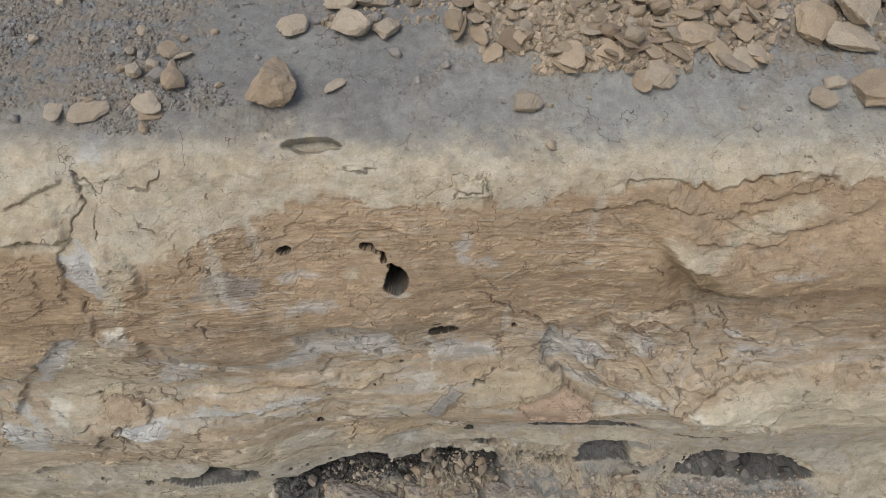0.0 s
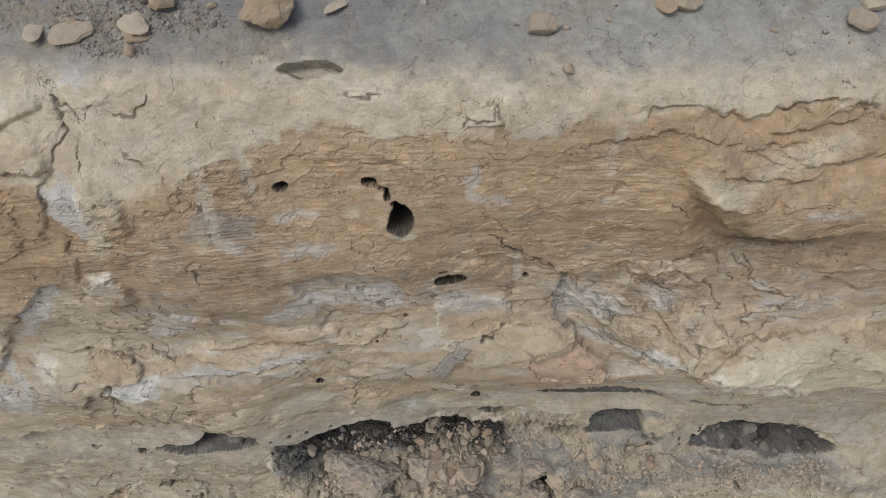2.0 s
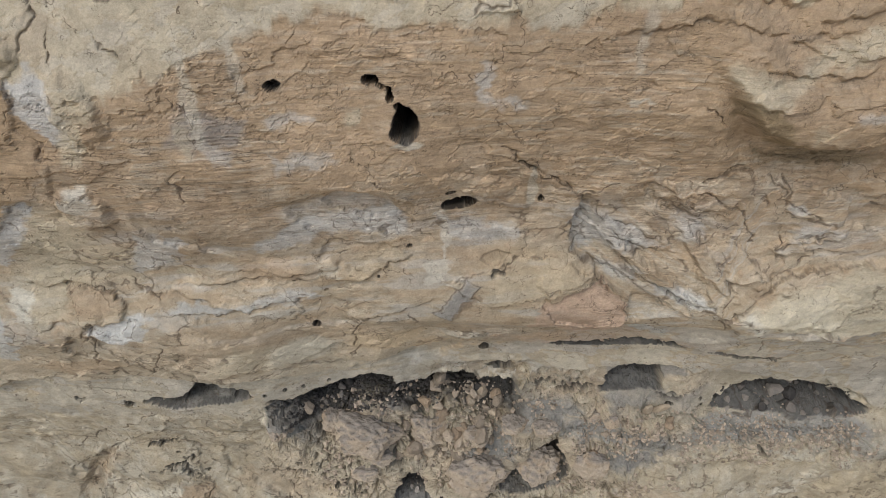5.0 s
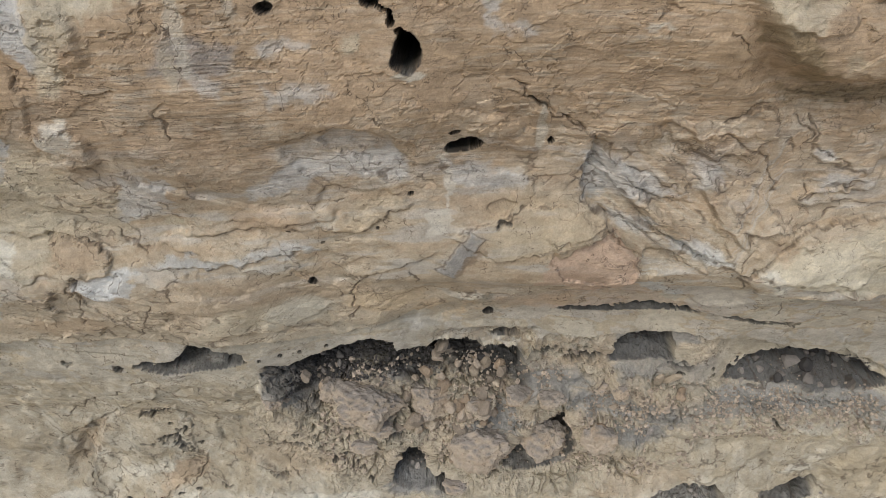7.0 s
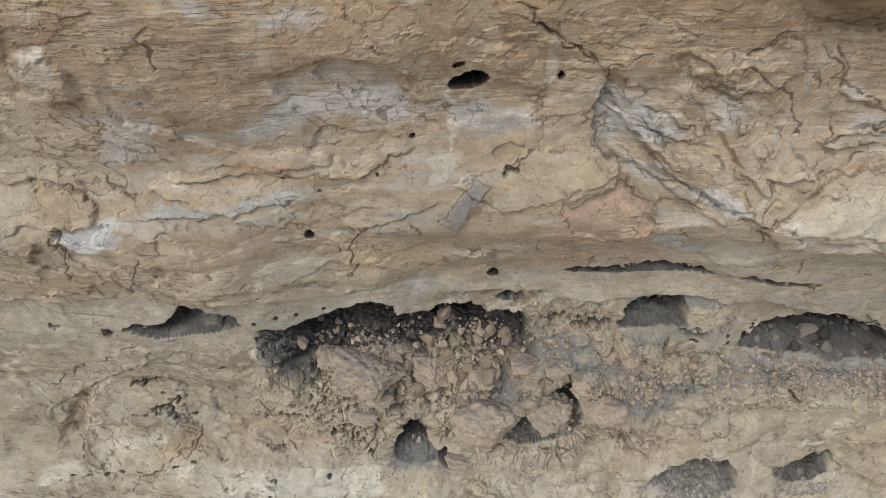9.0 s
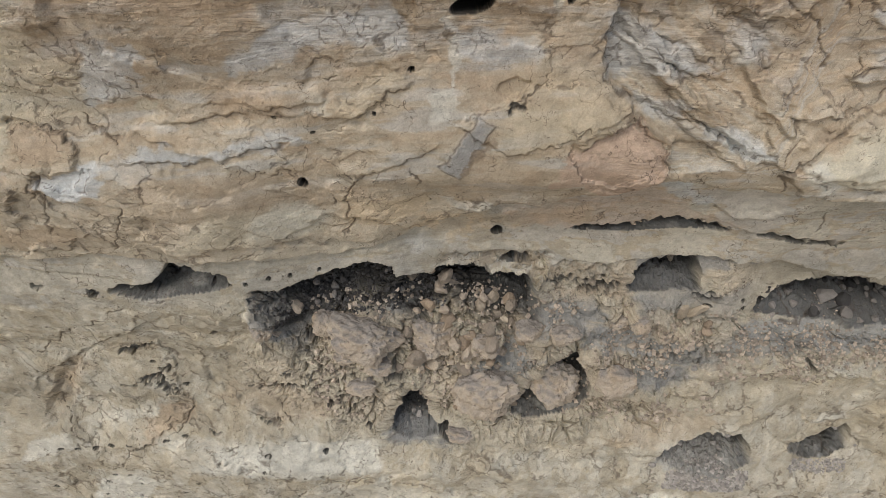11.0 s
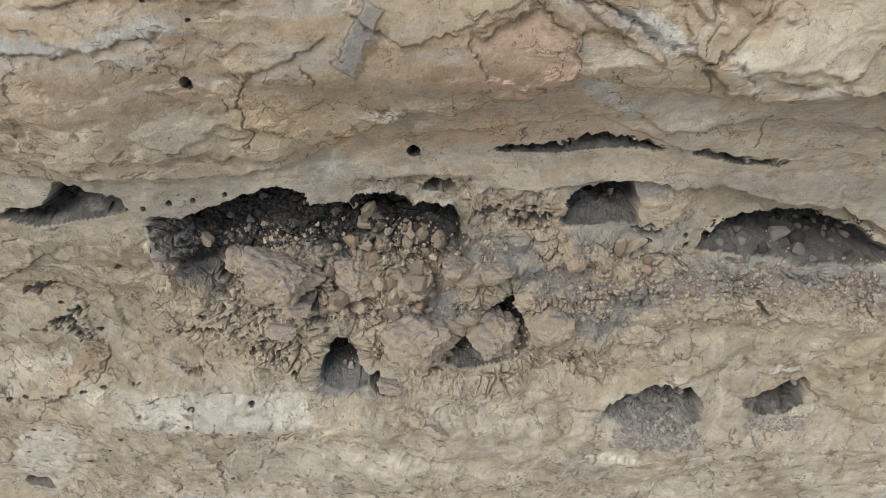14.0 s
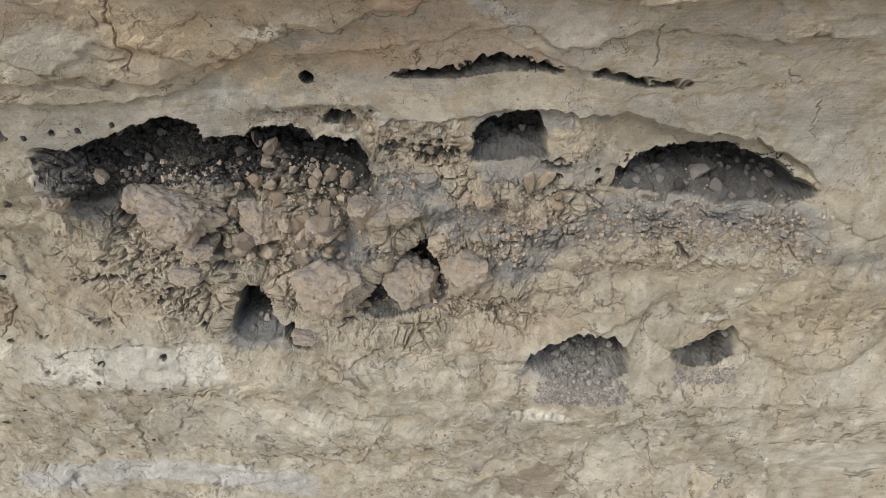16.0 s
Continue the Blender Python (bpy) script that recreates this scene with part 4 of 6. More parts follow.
scarp(0.05, 0.4, -3.34, 7.3, -2.85, 7.2, -2.28, 7.36, -2.03, 7.24)
scarp(0.06, 0.3, -1.87, 6.9, -1.5, 7.1, -1.05, 7.52, -0.7, 7.64)
scarp(0.05, 0.3, -1.93, 5.78, -1.5, 6.1, -0.92, 6.34, -0.29, 6.78)
scarp(0.06, 0.3, -2.81, 5.08, -2.26, 4.84, -1.8, 5.08, -1.21, 4.94)
scarp(0.14, 0.6, 4.08, -1.82, 4.84, -1.54, 5.84, -1.54, 6.66, -1.3, 6.93, -0.5, 7.09, 0.18)
scarp(0.1, 0.5, -8.43, -5.7, -8.04, -5.86, -7.73, -6.26, -6.5, -6.42, -6.15, -6.24, -4.26, -5.94, -2.75, -6.34, -1.46, -5.82, -0.31, -5.84)
scarp(0.1, 0.5, 3.2, 5.12, 3.61, 5.34, 4.1, 5.42, 4.71, 5.02, 5.25, 5.28, 6.07, 5.44, 6.99, 5.36, 7.91, 5.28, 8.28, 5.46, 8.86, 5.3, 9.41, 5.04)
scarp(0.1, 0.5, -3.96, 4.58, -3.57, 4.48, -2.75, 4.56, -2.6, 4.32, -2.38, 4.44, -1.58, 4.36, -1.21, 4.36)
scarp(0.08, 0.5, 0.43, -4.38, 0.98, -4.42, 2.05, -4.14, 3.12, -4.48, 4.2, -4.32)
scarp(0.07, 0.4, 9.63, -4.26, 9.68, -3.86, 10.82, -3.62, 11.51, -3.58, 12.87, -3.64)
scarp(0.07, 0.5, 3.5, -3.24, 4.39, -3.06, 5.17, -3.4, 5.68, -3.26)
scarp(0.06, 0.5, -1.99, -2.8, -0.64, -2.42, 0.57, -2.92, 1.19, -3.24, 2.36, -3)
scarp(0.06, 0.5, 7.48, -2.8, 8.38, -2.46, 9.49, -2.6, 10.54, -2.26, 11.65, -2.6)
scarp(0.06, 0.4, 0.86, -5.62, 1.72, -5.72, 2.56, -5.58, 4, -5.78)
scarp(0.05, 0.4, -9.94, -0.06, -9.04, 0.64, -8.28, 1.22, -7.24, 1.82, -5.39, 2.92)
scarp(0.06, 0.4, -5.82, -1.7, -4.74, -1.4, -3.42, -1.3, -2.36, -1.14)
scarp(0.07, 0.4, 0.25, -3.84, 1.04, -3.62, 1.82, -3.72)
scarp(0.07, 0.35, 0.18, -1.82, 0.92, -1.68, 1.43, -1.24, 1.78, -1)
scarp(0.10, 0.5, 5.06, 6.3, 5.7, 6.2, 6.5, 6.05, 7.5, 5.95, 8.6, 5.9, 9.6, 5.9)

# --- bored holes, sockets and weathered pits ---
HOLES = np.zeros(X.shape, F4)
PITS = np.zeros(X.shape, F4)


def bore(cx, cv, rx, rv, deep=0.6, lean=0.0, ragged=0.3):
    w, d = oval(cx, cv, rx, rv, lean, ragged)
    m = ss(1.08, 0.92, d)
    PUSH[w] += deep * m
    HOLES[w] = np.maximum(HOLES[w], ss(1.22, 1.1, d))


def pit(cx, cv, rx, rv, deep=0.22, lean=0.0):
    w, d = oval(cx, cv, rx, rv, lean, 2.0)
    m = ss(1.15, 0.75, d + 0.6 * perlin(X[w] * 9, V[w] * 11, 77) + 0.4 * perlin(X[w] * 19, V[w] * 21, 78))
    PUSH[w] += 0.7 * deep * m
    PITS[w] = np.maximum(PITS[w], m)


bore(-1.20, 10.74, 0.11, 0.07, 0.7, -8)
bore(-1.03, 10.66, 0.12, 0.028, 0.5, -22)
bore(-0.955, 10.55, 0.03, 0.10, 0.5, 0)
bore(-0.95, 10.50, 0.05, 0.055, 0.5, 0)
bore(-0.83, 10.40, 0.05, 0.04, 0.5, 0)
bore(-0.76, 10.34, 0.10, 0.05, 0.6, -35)
bore(-0.74, 10.12, 0.16, 0.24, 1.6, 0)
bore(-0.77, 10.02, 0.17, 0.12, 0.6, 0)
bore(0.02, 8.67, 0.25, 0.10, 1.1, 12)
bore(0.10, 8.72, 0.16, 0.12, 1.1, 0)
bore(-0.12, 8.95, 0.075, 0.035, 0.4, 20)
bore(-0.78, 7.82, 0.04, 0.035, 0.3)
bore(-1.34, 7.14, 0.028, 0.028, 0.2)
bore(-2.57, 5.90, 0.075, 0.09, 0.5, 20)
bore(0.61, 4.40, 0.095, 0.10, 0.45)
bore(-2.53, 10.65, 0.10, 0.06, 0.25, 12)
bore(1.28, 8.76, 0.04, 0.06, 0.2)
bore(-2.27, 6.84, 0.03, 0.025, 0.2)
bore(-2.79, 7.10, 0.035, 0.03, 0.2)
for k, x in enumerate((-4.68, -4.33, -4.04, -3.62, -3.26, -2.72)):
    bore(x, 3.50 + 0.03 * (k % 2) + 0.02 * k, 0.035, 0.045, 0.12)
for k, x in enumerate((-9.56, -9.13, -8.67, -8.27, -7.81, -7.36, -6.93, -6.5)):
    bore(x, -1.80 + 0.055 * k, 0.075, 0.05, 0.06 + 0.03 * (k in (2, 3, 4, 5)), 8)
for x, v, r in ((-6.16, 0.18, 0.06), (-6.70, 0.96, 0.05), (-2.93, -0.22, 0.07), (-2.60, 0.09, 0.08), (-2.05, -0.73, 0.07), (-3.16, -1.58, 0.05), (-4.5, -1.81, 0.07), (-4.65, -2.26, 0.05),
                (-8.55, -2.78, 0.05), (-8.8, -3.06, 0.06), (-7.98, -3.13, 0.05), (-9.01, -3.65, 0.045), (-7.62, -4.05, 0.08), (-6.91, -3.53, 0.05), (-10.2, -3.3, 0.06), (-10.83, -3.89, 0.05),
                (-7.49, -2.61, 0.05), (-8.18, -2.74, 0.04), (-3.25, -2.45, 0.045), (-3.67, -2.49, 0.04), (-4.68, -4.74, 0.05), (-4.08, -4.35, 0.04), (-2.41, -4.12, 0.04), (-1.23, -4.94, 0.04),
                (-3.12, -1.63, 0.05), (-6.42, -2.85, 0.04), (5.67, 2.57, 0.07), (4.94, 2.69, 0.06), (5.61, 2.78, 0.05)):
    bore(x, v, r, r * 0.8, 0.14, 0, 0.6)

# weathered pockets, blackened inside with painted shade
pit(-6.95, 1.35, 0.30, 0.12, 0.25, 20)
pit(-6.50, 1.55, 0.14, 0.06, 0.2, 20)
pit(-6.85, 0.42, 0.30, 0.16, 0.35, 35)
pit(-6.42, 0.78, 0.18, 0.10, 0.3, 30)
pit(-6.55, 0.15, 0.22, 0.22, 0.2, 0)
pit(-7.50, 0.17, 0.16, 0.06, 0.2, 0)
pit(-8.20, -0.36, 0.16, 0.05, 0.15, 0)
pit(-3.75, 0.82, 0.18, 0.07, 0.2, 15)
pit(-4.10, 0.22, 0.42, 0.06, 0.2, 8)
pit(-3.65, 0.36, 0.25, 0.08, 0.15, 10)
pit(-4.15, -0.86, 0.10, 0.06, 0.25, 20)
pit(-4.55, -0.83, 0.12, 0.05, 0.15, -40)
pit(-5.75, -1.22, 0.26, 0.05, 0.15, 10)
pit(-7.00, 3.20, 0.14, 0.10, 0.2)
pit(-6.05, 3.28, 0.25, 0.07, 0.25, -6)
pit(-8.0, 3.45, 0.10, 0.05, 0.15)
pit(-3.12, 1.72, 0.09, 0.26, 0.5)
pit(-2.36, 1.38, 0.24, 0.07, 0.35, -20)
pit(-1.33, 1.10, 0.20, 0.10, 0.4)
pit(-2.45, 1.05, 0.20, 0.08, 0.25)
pit(-1.35, 0.75, 0.25, 0.07, 0.3, -10)
pit(-2.2, 0.2, 0.18, 0.07, 0.2)
pit(7.31, 1.18, 0.12, 0.16, 0.3, 30)
pit(2.66, 2.95, 0.35, 0.20, 0.25, -10)
pit(2.0, 3.05, 0.25, 0.12, 0.15, 0)
pit(0.75, 7.22, 0.09, 0.09, 0.12, 40)
pit(-4.95, 2.22, 0.10, 0.07, 0.10)
pit(4.9, 2.95, 0.22, 0.12, 0.2)

# crumbling dark crust along the two long slits and at the small cave
for x, v in ((2.2, 4.48), (2.55, 4.54), (2.85, 4.58), (3.15, 4.58), (3.45, 4.74), (3.75, 4.84), (4.05, 4.8), (4.4, 4.7), (4.7, 4.62), (5.4, 4.7), (5.9, 4.55), (6.3, 4.5), (6.6, 4.55), (-6.3, 3.5), (-5.9, 3.6), (-5.5, 3.62), (-4.6, 3.7)):
    pit(x, v, 0.16, 0.05, 0.16, 15)

# gravelly patches on the ledge
GRAVEL = (1 - face) * np.clip(ss(-3.4, -4.4, WX + 0.4 * fbm(X, V, 78, 3)) * ss(12.85, 13.05, WV) + ss(-0.1, 0.25, fbm(X * 0.9, V * 0.9, 79, 3) - 0.15) * 0.5
                                 + ss(0.0, 0.8, WX) * ss(13.5, 14.2, WV), 0, 1)
d, gap, ox, oy, ra, rb = cells(X * 9, V * 9, 80)
PUSH += GRAVEL * (0.05 * d * d - 0.035 * ra)
dent(-0.25, 3.0, 14.3, 1.6, 0.75, 0, 0.9)
dent(-0.25, 1.2, 14.9, 1.2, 0.7, 0, 0.9)
dent(-0.3, 5.2, 15.2, 2.0, 0.8, 0, 0.9)

OUT *= gentle
XX = X + OUT * NX
YY = Y + PUSH * IN_Y + OUT * NY
ZZ = Z + PUSH * IN_Z + OUT * NZ

# --- stone colours of the sheet ---
def mix(a, b, m):
    return a + (np.asarray(b, F4) - a) * m[..., None]


streak = fbm(X * 0.7, BED * 4.0, 81, 4)
thin = fbm(X * 1.5, BED * 15.0, 83, 3, 0.6)
cloud = fbm(X * 0.7, V * 0.7, 82, 4)
mottle = fbm(X * 2.6, np.where(V > 1, V, 1 + 0.6 * (V - 1)) * 2.9, 84, 4, 0.6)
BROWN, TAN, CREAM, SAND = (0.418, 0.312, 0.208), (0.50, 0.418, 0.318), (0.545, 0.48, 0.365), (0.46, 0.404, 0.318)
WHITE = (0.68, 0.64, 0.56)
PALE, ASH, DUST, HOLE_SHADE = (0.58, 0.535, 0.45), (0.55, 0.54, 0.52), (0.28, 0.272, 0.26), (0.05, 0.048, 0.046)
RUST, OCHRE, PINK = (0.46, 0.345, 0.24), (0.50, 0.415, 0.295), (0.53, 0.385, 0.29)
TONE = np.empty((*X.shape, 3), F4)
TONE[:] = SAND
TONE = mix(TONE, TAN, ss(3.6, 5.0, WV))
TONE = mix(TONE, BROWN, ss(7.8, 9.6, WV + 0.7 * streak + 0.3 * cloud) * 0.95)
TONE = mix(TONE, BROWN, 0.55 * ss(0.05, 0.5, -streak) * ss(5.0, 6.5, V) * face)
TONE = mix(TONE, RUST, 0.5 * ss(0.1, 0.5, mottle + 0.5 * cloud - 0.1) * ss(5.0, 6.0, V) * face)
TONE = mix(TONE, ASH, 0.45 * ss(0.15, 0.5, streak) * ss(5.0, 6.2, V) * ss(9.5, 8.4, V) * face)
TONE = mix(TONE, PALE, 0.40 * ss(0.1, 0.5, thin) * LAM)
TONE = mix(TONE, BROWN, 0.35 * ss(0.1, 0.5, -thin) * LAM)
TONE = mix(TONE, PALE, 0.55 * ss(0.05, 0.5, mottle + 0.5 * cloud) * calm)
TONE = mix(TONE, (0.40, 0.34, 0.25), 0.55 * ss(0.05, 0.5, -mottle - 0.4 * cloud) * calm)
TONE = mix(TONE, RUST, 0.35 * ss(0.0, 0.08, scar) * flaky)
TONE = mix(TONE, PALE, 0.35 * ss(0.0, 0.06, scar_2) * flaky * ss(10.0, 8.8, V))
TONE = mix(TONE, BROWN, 0.35 * ss(0.0, 0.05, scar_3) * flaky)
TONE = mix(TONE, (0.41, 0.35, 0.265), 0.2 * ss(0.0, 0.06, scar_2) * calm)
TONE = mix(TONE, OCHRE, 0.35 * ss(0.05, 0.3, scar) * calm)
TONE = mix(TONE, PALE, 0.12 * ss(0.0, 0.06, scar_3) * calm)
TONE = mix(TONE, OCHRE, 0.5 * ss(0.0, 0.1, scar_2) * band)
TONE = mix(TONE, PALE, 0.6 * ss(-0.02, 0.1, -scar) * band)
TONE = mix(TONE, ASH, 0.4 * ss(0.2, 0.28, scar) * band)
TONE = mix(TONE, WHITE, 0.25 * ss(0.08, 0.16, -scar_2) * calm * ss(-0.5, -2.0, V))
TONE = mix(TONE, CREAM, over_cap)
TONE = mix(TONE, OCHRE, 0.35 * over_cap * ss(0.1, 0.5, cloud))
TONE = mix(TONE, TAN, 0.25 * over_cap * ss(0.0, 0.4, mottle))
TONE = mix(TONE, (0.38, 0.31, 0.22), 0.3 * over_cap * ss(0.0, 0.05, scar_3))
TONE = mix(TONE, PALE, 0.5 * over_cap * ss(0.0, 0.05, scar_2))


def tint(colour, much, cx, cv, rx, rv, lean=0.0, rim=0.6, ragged=2.0, grain=0.35):
    """An uneven stain, broken up along the beds."""
    w, d = oval(cx, cv, rx * 1.12, rv * 1.12, lean, ragged)
    m = much * ss(1 + rim * 0.5, 1 - rim * 0.5, d + grain * (0.6 * thin[w] + 0.6 * mottle[w]))
    TONE[w] = mix(TONE[w], colour, m)


def patch(colour, much, edge, *points, grain=0.05):
    """A stain of any outline, its edge frayed along the beds."""
    pts = list(zip(points[0::2], points[1::2]))
    w = window(min(p[0] for p in pts) - 0.5, max(p[0] for p in pts) + 0.5, min(p[1] for p in pts) - 0.5, max(p[1] for p in pts) + 0.5)
    x, v = X[w] + 1.5 * (WX[w] - X[w]), V[w] + 1.5 * (WV[w] - V[w])
    best, inside = np.full(x.shape, 99.0, F4), np.zeros(x.shape, bool)
    for (ax, av), (bx, bv) in zip(pts, pts[1:] + pts[:1]):
        lx, lv = bx - ax, bv - av
        u = np.clip(((x - ax) * lx + (v - av) * lv) / max(lx * lx + lv * lv, 1e-6), 0, 1)
        best = np.minimum(best, np.hypot(x - ax - u * lx, v - av - u * lv))
        if av != bv:
            inside ^= ((av > v) != (bv > v)) & (x < ax + lx * (v - av) / lv)
    out = np.where(inside, -best, best) + grain * (thin[w] + mottle[w])
    TONE[w] = mix(TONE[w], colour, much * ss(edge, -edge, out) * (0.8 + 0.2 * ss(-0.3, 0.2, thin[w])))


# stains, films and bare cream rock
patch(BROWN, 0.85, 0.08, -7.2, 11.0, -6.7, 10.9, -5.85, 10.85, -5.8, 10.45, -5.6, 10.0, -5.75, 9.5, -6.5, 9.0, -6.9, 8.55, -7.6, 8.1, -8.6, 7.5, -8.6, 9.5)
patch((0.36, 0.275, 0.19), 0.5, 0.08, -6.8, 11.1, -6.05, 11.1, -5.6, 11.2, -5.6, 11.38, -6.1, 11.3, -6.8, 11.2)
patch(TAN, 0.6, 0.08, -5.55, 11.75, -5.2, 11.5, -5.15, 11.2, -5.3, 10.95, -5.6, 11.15)
patch(CREAM, 0.6, 0.12, -6.5, 8.85, -5.7, 8.8, -5.8, 8.1, -5.2, 7.9, -5.4, 7.1, -6.3, 6.9, -7.4, 6.1, -7.8, 6.3, -7.7, 7.2, -7.0, 8.0)
patch(RUST, 0.4, 0.12, -5.2, 5.0, -3.2, 5.3, -2.4, 5.2, -1.4, 5.0, -1.4, 5.6, -3.0, 6.2, -5.0, 6.1)
patch(CREAM, 0.55, 0.12, -4.9, 4.6, -3.4, 4.6, -2.4, 4.7, -2.6, 5.3, -4.2, 5.4)
patch(PALE, 0.7, 0.1, -3.47, 5.32, -2.71, 5.44, -2.26, 5.28, -2.42, 4.9, -2.91, 4.64, -3.36, 4.64, -3.77, 4.76)
patch((0.56, 0.44, 0.305), 0.9, 0.1, -1.97, 5.62, -0.62, 5.5, -0.66, 4.94, -1.35, 4.8, -2.03, 4.9, -2.09, 5.28)
patch((0.55, 0.425, 0.29), 0.9, 0.1, -0.68, 4.9, 1.45, 5.08, 2.17, 5.22, 2.3, 4.7, 0.78, 4.46, -0.45, 4.36, -1.01, 4.52)
patch(WHITE, 0.7, 0.05, -0.35, 5.35, 0.5, 5.4, 0.55, 5.2, -0.2, 5.15)
patch(RUST, 0.45, 0.25, -5.8, 9.78, -5.17, 9.88, -4.92, 9.34, -5.39, 8.7, -6.05, 8.8, -6.21, 9)
patch(OCHRE, 0.5, 0.2, -1.7, 7.66, -1.01, 7.96, -0.7, 7.64, -1.05, 7.26, -1.52, 6.88, -1.85, 7.14)
patch(RUST, 0.6, 0.1, -3.57, 7.54, -2.79, 7.64, -2.56, 7.42, -3.24, 7.18, -3.67, 7.2)
patch(OCHRE, 0.45, 0.2, 0.7, 7.74, 1.19, 7.86, 1.93, 7.64, 2.13, 7.3, 2.01, 6.82, 1.27, 6.78, 0.74, 6.96)
patch(RUST, 0.35, 0.2, -0.19, 6.5, 0.72, 6.4, 1.45, 6.3, 1.33, 5.92, 0.53, 5.34, -0.19, 5.14)
patch(ASH, 0.85, 0.07, -3.24, 7.98, -2.6, 8.36, -2.11, 8.48, -1.62, 8.58, -1.05, 8.68, -0.74, 8.32, -0.88, 8.12, -1.42, 8.18, -1.83, 8.14, -2.36, 7.98, -2.93, 7.84, -3.3, 7.72)
patch(ASH, 0.45, 0.08, -1.8, 9.02, -1.05, 8.8, -0.98, 8.66, -1.78, 8.62, -2.75, 8.5, -2.79, 8.62, -2.21, 8.78)
patch(ASH, 0.8, 0.07, -0.27, 8.52, 0.06, 8.36, 0.66, 8.28, 1.04, 8.14, 0.92, 7.96, 0.35, 7.88, -0.16, 8.06)
patch(ASH, 0.85, 0.06, 1.78, 8.68, 2.07, 8.54, 2.52, 8.3, 2.87, 8.1, 3.26, 7.86, 3.53, 7.76, 2.85, 7.76, 2.4, 7.72, 1.99, 7.66, 1.8, 8.24)
patch(ASH, 0.75, 0.05, 2.15, 7.54, 2.58, 7.44, 3.14, 7.4, 3.05, 7.2, 2.46, 7.2)
patch(ASH, 0.85, 0.05, 3.32, 7.08, 3.75, 7.04, 4.22, 6.82, 4.45, 6.56, 4.04, 6.56, 3.53, 6.84)
patch(ASH, 0.6, 0.06, 3.42, 8.4, 3.81, 8.36, 3.98, 8.18, 3.75, 8.1, 3.48, 8.12)
patch(ASH, 0.8, 0.04, 5.1, 8.68, 5.37, 8.66, 5.47, 8.54, 5.33, 8.44, 5.14, 8.52)
patch(ASH, 0.75, 0.05, 5.39, 8.1, 5.58, 8.22, 6.15, 8.2, 6.29, 8.04, 5.7, 7.98, 5.45, 7.98)
patch((0.58, 0.57, 0.555), 0.8, 0.04, -6.68, 6.08, -6.25, 6.18, -5.66, 6.24, -5.49, 6.06, -5.68, 5.84, -6.36, 5.7, -6.64, 5.86)
patch(ASH, 0.85, 0.04, -5.6, 6.26, -5.04, 6.46, -4.7, 6.56, -3.81, 6.58, -3.83, 6.46, -4.43, 6.4, -5.23, 6.32)
patch(ASH, 0.85, 0.05, -3.79, 6.6, -3.06, 6.78, -2.52, 6.84, -2.36, 6.7, -2.91, 6.54, -3.73, 6.48)
patch(PALE, 0.8, 0.05, -2.5, 7.36, -2.24, 7.44, -1.89, 7.42, -1.97, 7.14, -2.38, 7.1, -2.58, 7.18)
patch(ASH, 0.75, 0.05, -5.08, 8.2, -4.74, 8.18, -4.65, 7.84, -4.76, 7.56, -5.45, 7.22, -5.45, 7.54)
patch(ASH, 0.75, 0.04, -4.57, 8.2, -4.29, 8.2, -4.47, 7.72, -4.7, 7.78)
patch(ASH, 0.95, 0.04, -5.84, 10.76, -5.56, 10.98, -5.31, 10.88, -5.13, 10.44, -5.21, 9.88, -5.62, 10, -5.84, 10.44)
patch(ASH, 0.95, 0.04, -7.52, 7.74, -6.99, 8.5, -6.5, 8.98, -6.4, 8.84, -6.87, 8.04, -7.46, 7.48, -7.93, 7.28)
patch(ASH, 0.9, 0.04, -8.98, 6.26, -8.65, 6.2, -8.36, 6, -8.14, 5.5, -8.51, 4.96, -9.02, 5.04, -9.08, 5.8)
patch(ASH, 0.9, 0.04, -8.39, 6.98, -8.26, 6.88, -8.18, 6.28, -8.14, 5.7, -8.34, 6.06, -8.47, 6.44)
patch((0.58, 0.57, 0.555), 0.8, 0.04, -6.72, 5.98, -6.13, 6.14, -5.52, 6.34, -5.54, 6.16, -5.95, 5.82, -6.7, 5.84)
patch((0.27, 0.26, 0.255), 0.7, 0.08, -3.85, 10.32, -3.44, 10.34, -3.01, 10.26, -3.06, 9.94, -3.63, 9.76, -3.96, 9.88)
patch(ASH, 0.6, 0.05, -2.67, 10.26, -2.05, 10.22, -2.05, 10.12, -2.58, 10.12)
patch(ASH, 0.6, 0.05, -2.65, 9.76, -1.72, 9.72, -1.85, 9.56, -2.6, 9.52)
patch(ASH, 0.6, 0.05, -3.47, 9.86, -3.08, 9.86, -3.2, 9.66, -3.49, 9.7)
patch(ASH, 0.7, 0.05, 0.2, 10.78, 0.33, 10.96, 0.47, 10.86, 0.43, 10.62, 0.27, 10.58)
patch(ASH, 0.7, 0.05, 0.35, 10.52, 0.78, 10.46, 0.88, 10.36, 0.43, 10.38)
patch(PALE, 0.9, 0.03, 2.3, 10.58, 2.46, 10.58, 2.56, 10.48, 2.38, 10.5)
patch(ASH, 0.6, 0.06, 3.53, 8.18, 3.91, 8.26, 4.06, 8.04, 3.57, 7.96)
patch(ASH, 0.7, 0.05, 5.64, 10.84, 5.82, 10.84, 5.82, 10.76, 5.64, 10.76)
patch(ASH, 0.6, 0.06, 5.23, 10.38, 5.7, 10.5, 5.99, 10.4, 5.51, 10.3)
patch(WHITE, 0.85, 0.03, 0.49, 5.2, 0.86, 5.16, 1.25, 5.28, 1.23, 5.06, 0.66, 4.94)
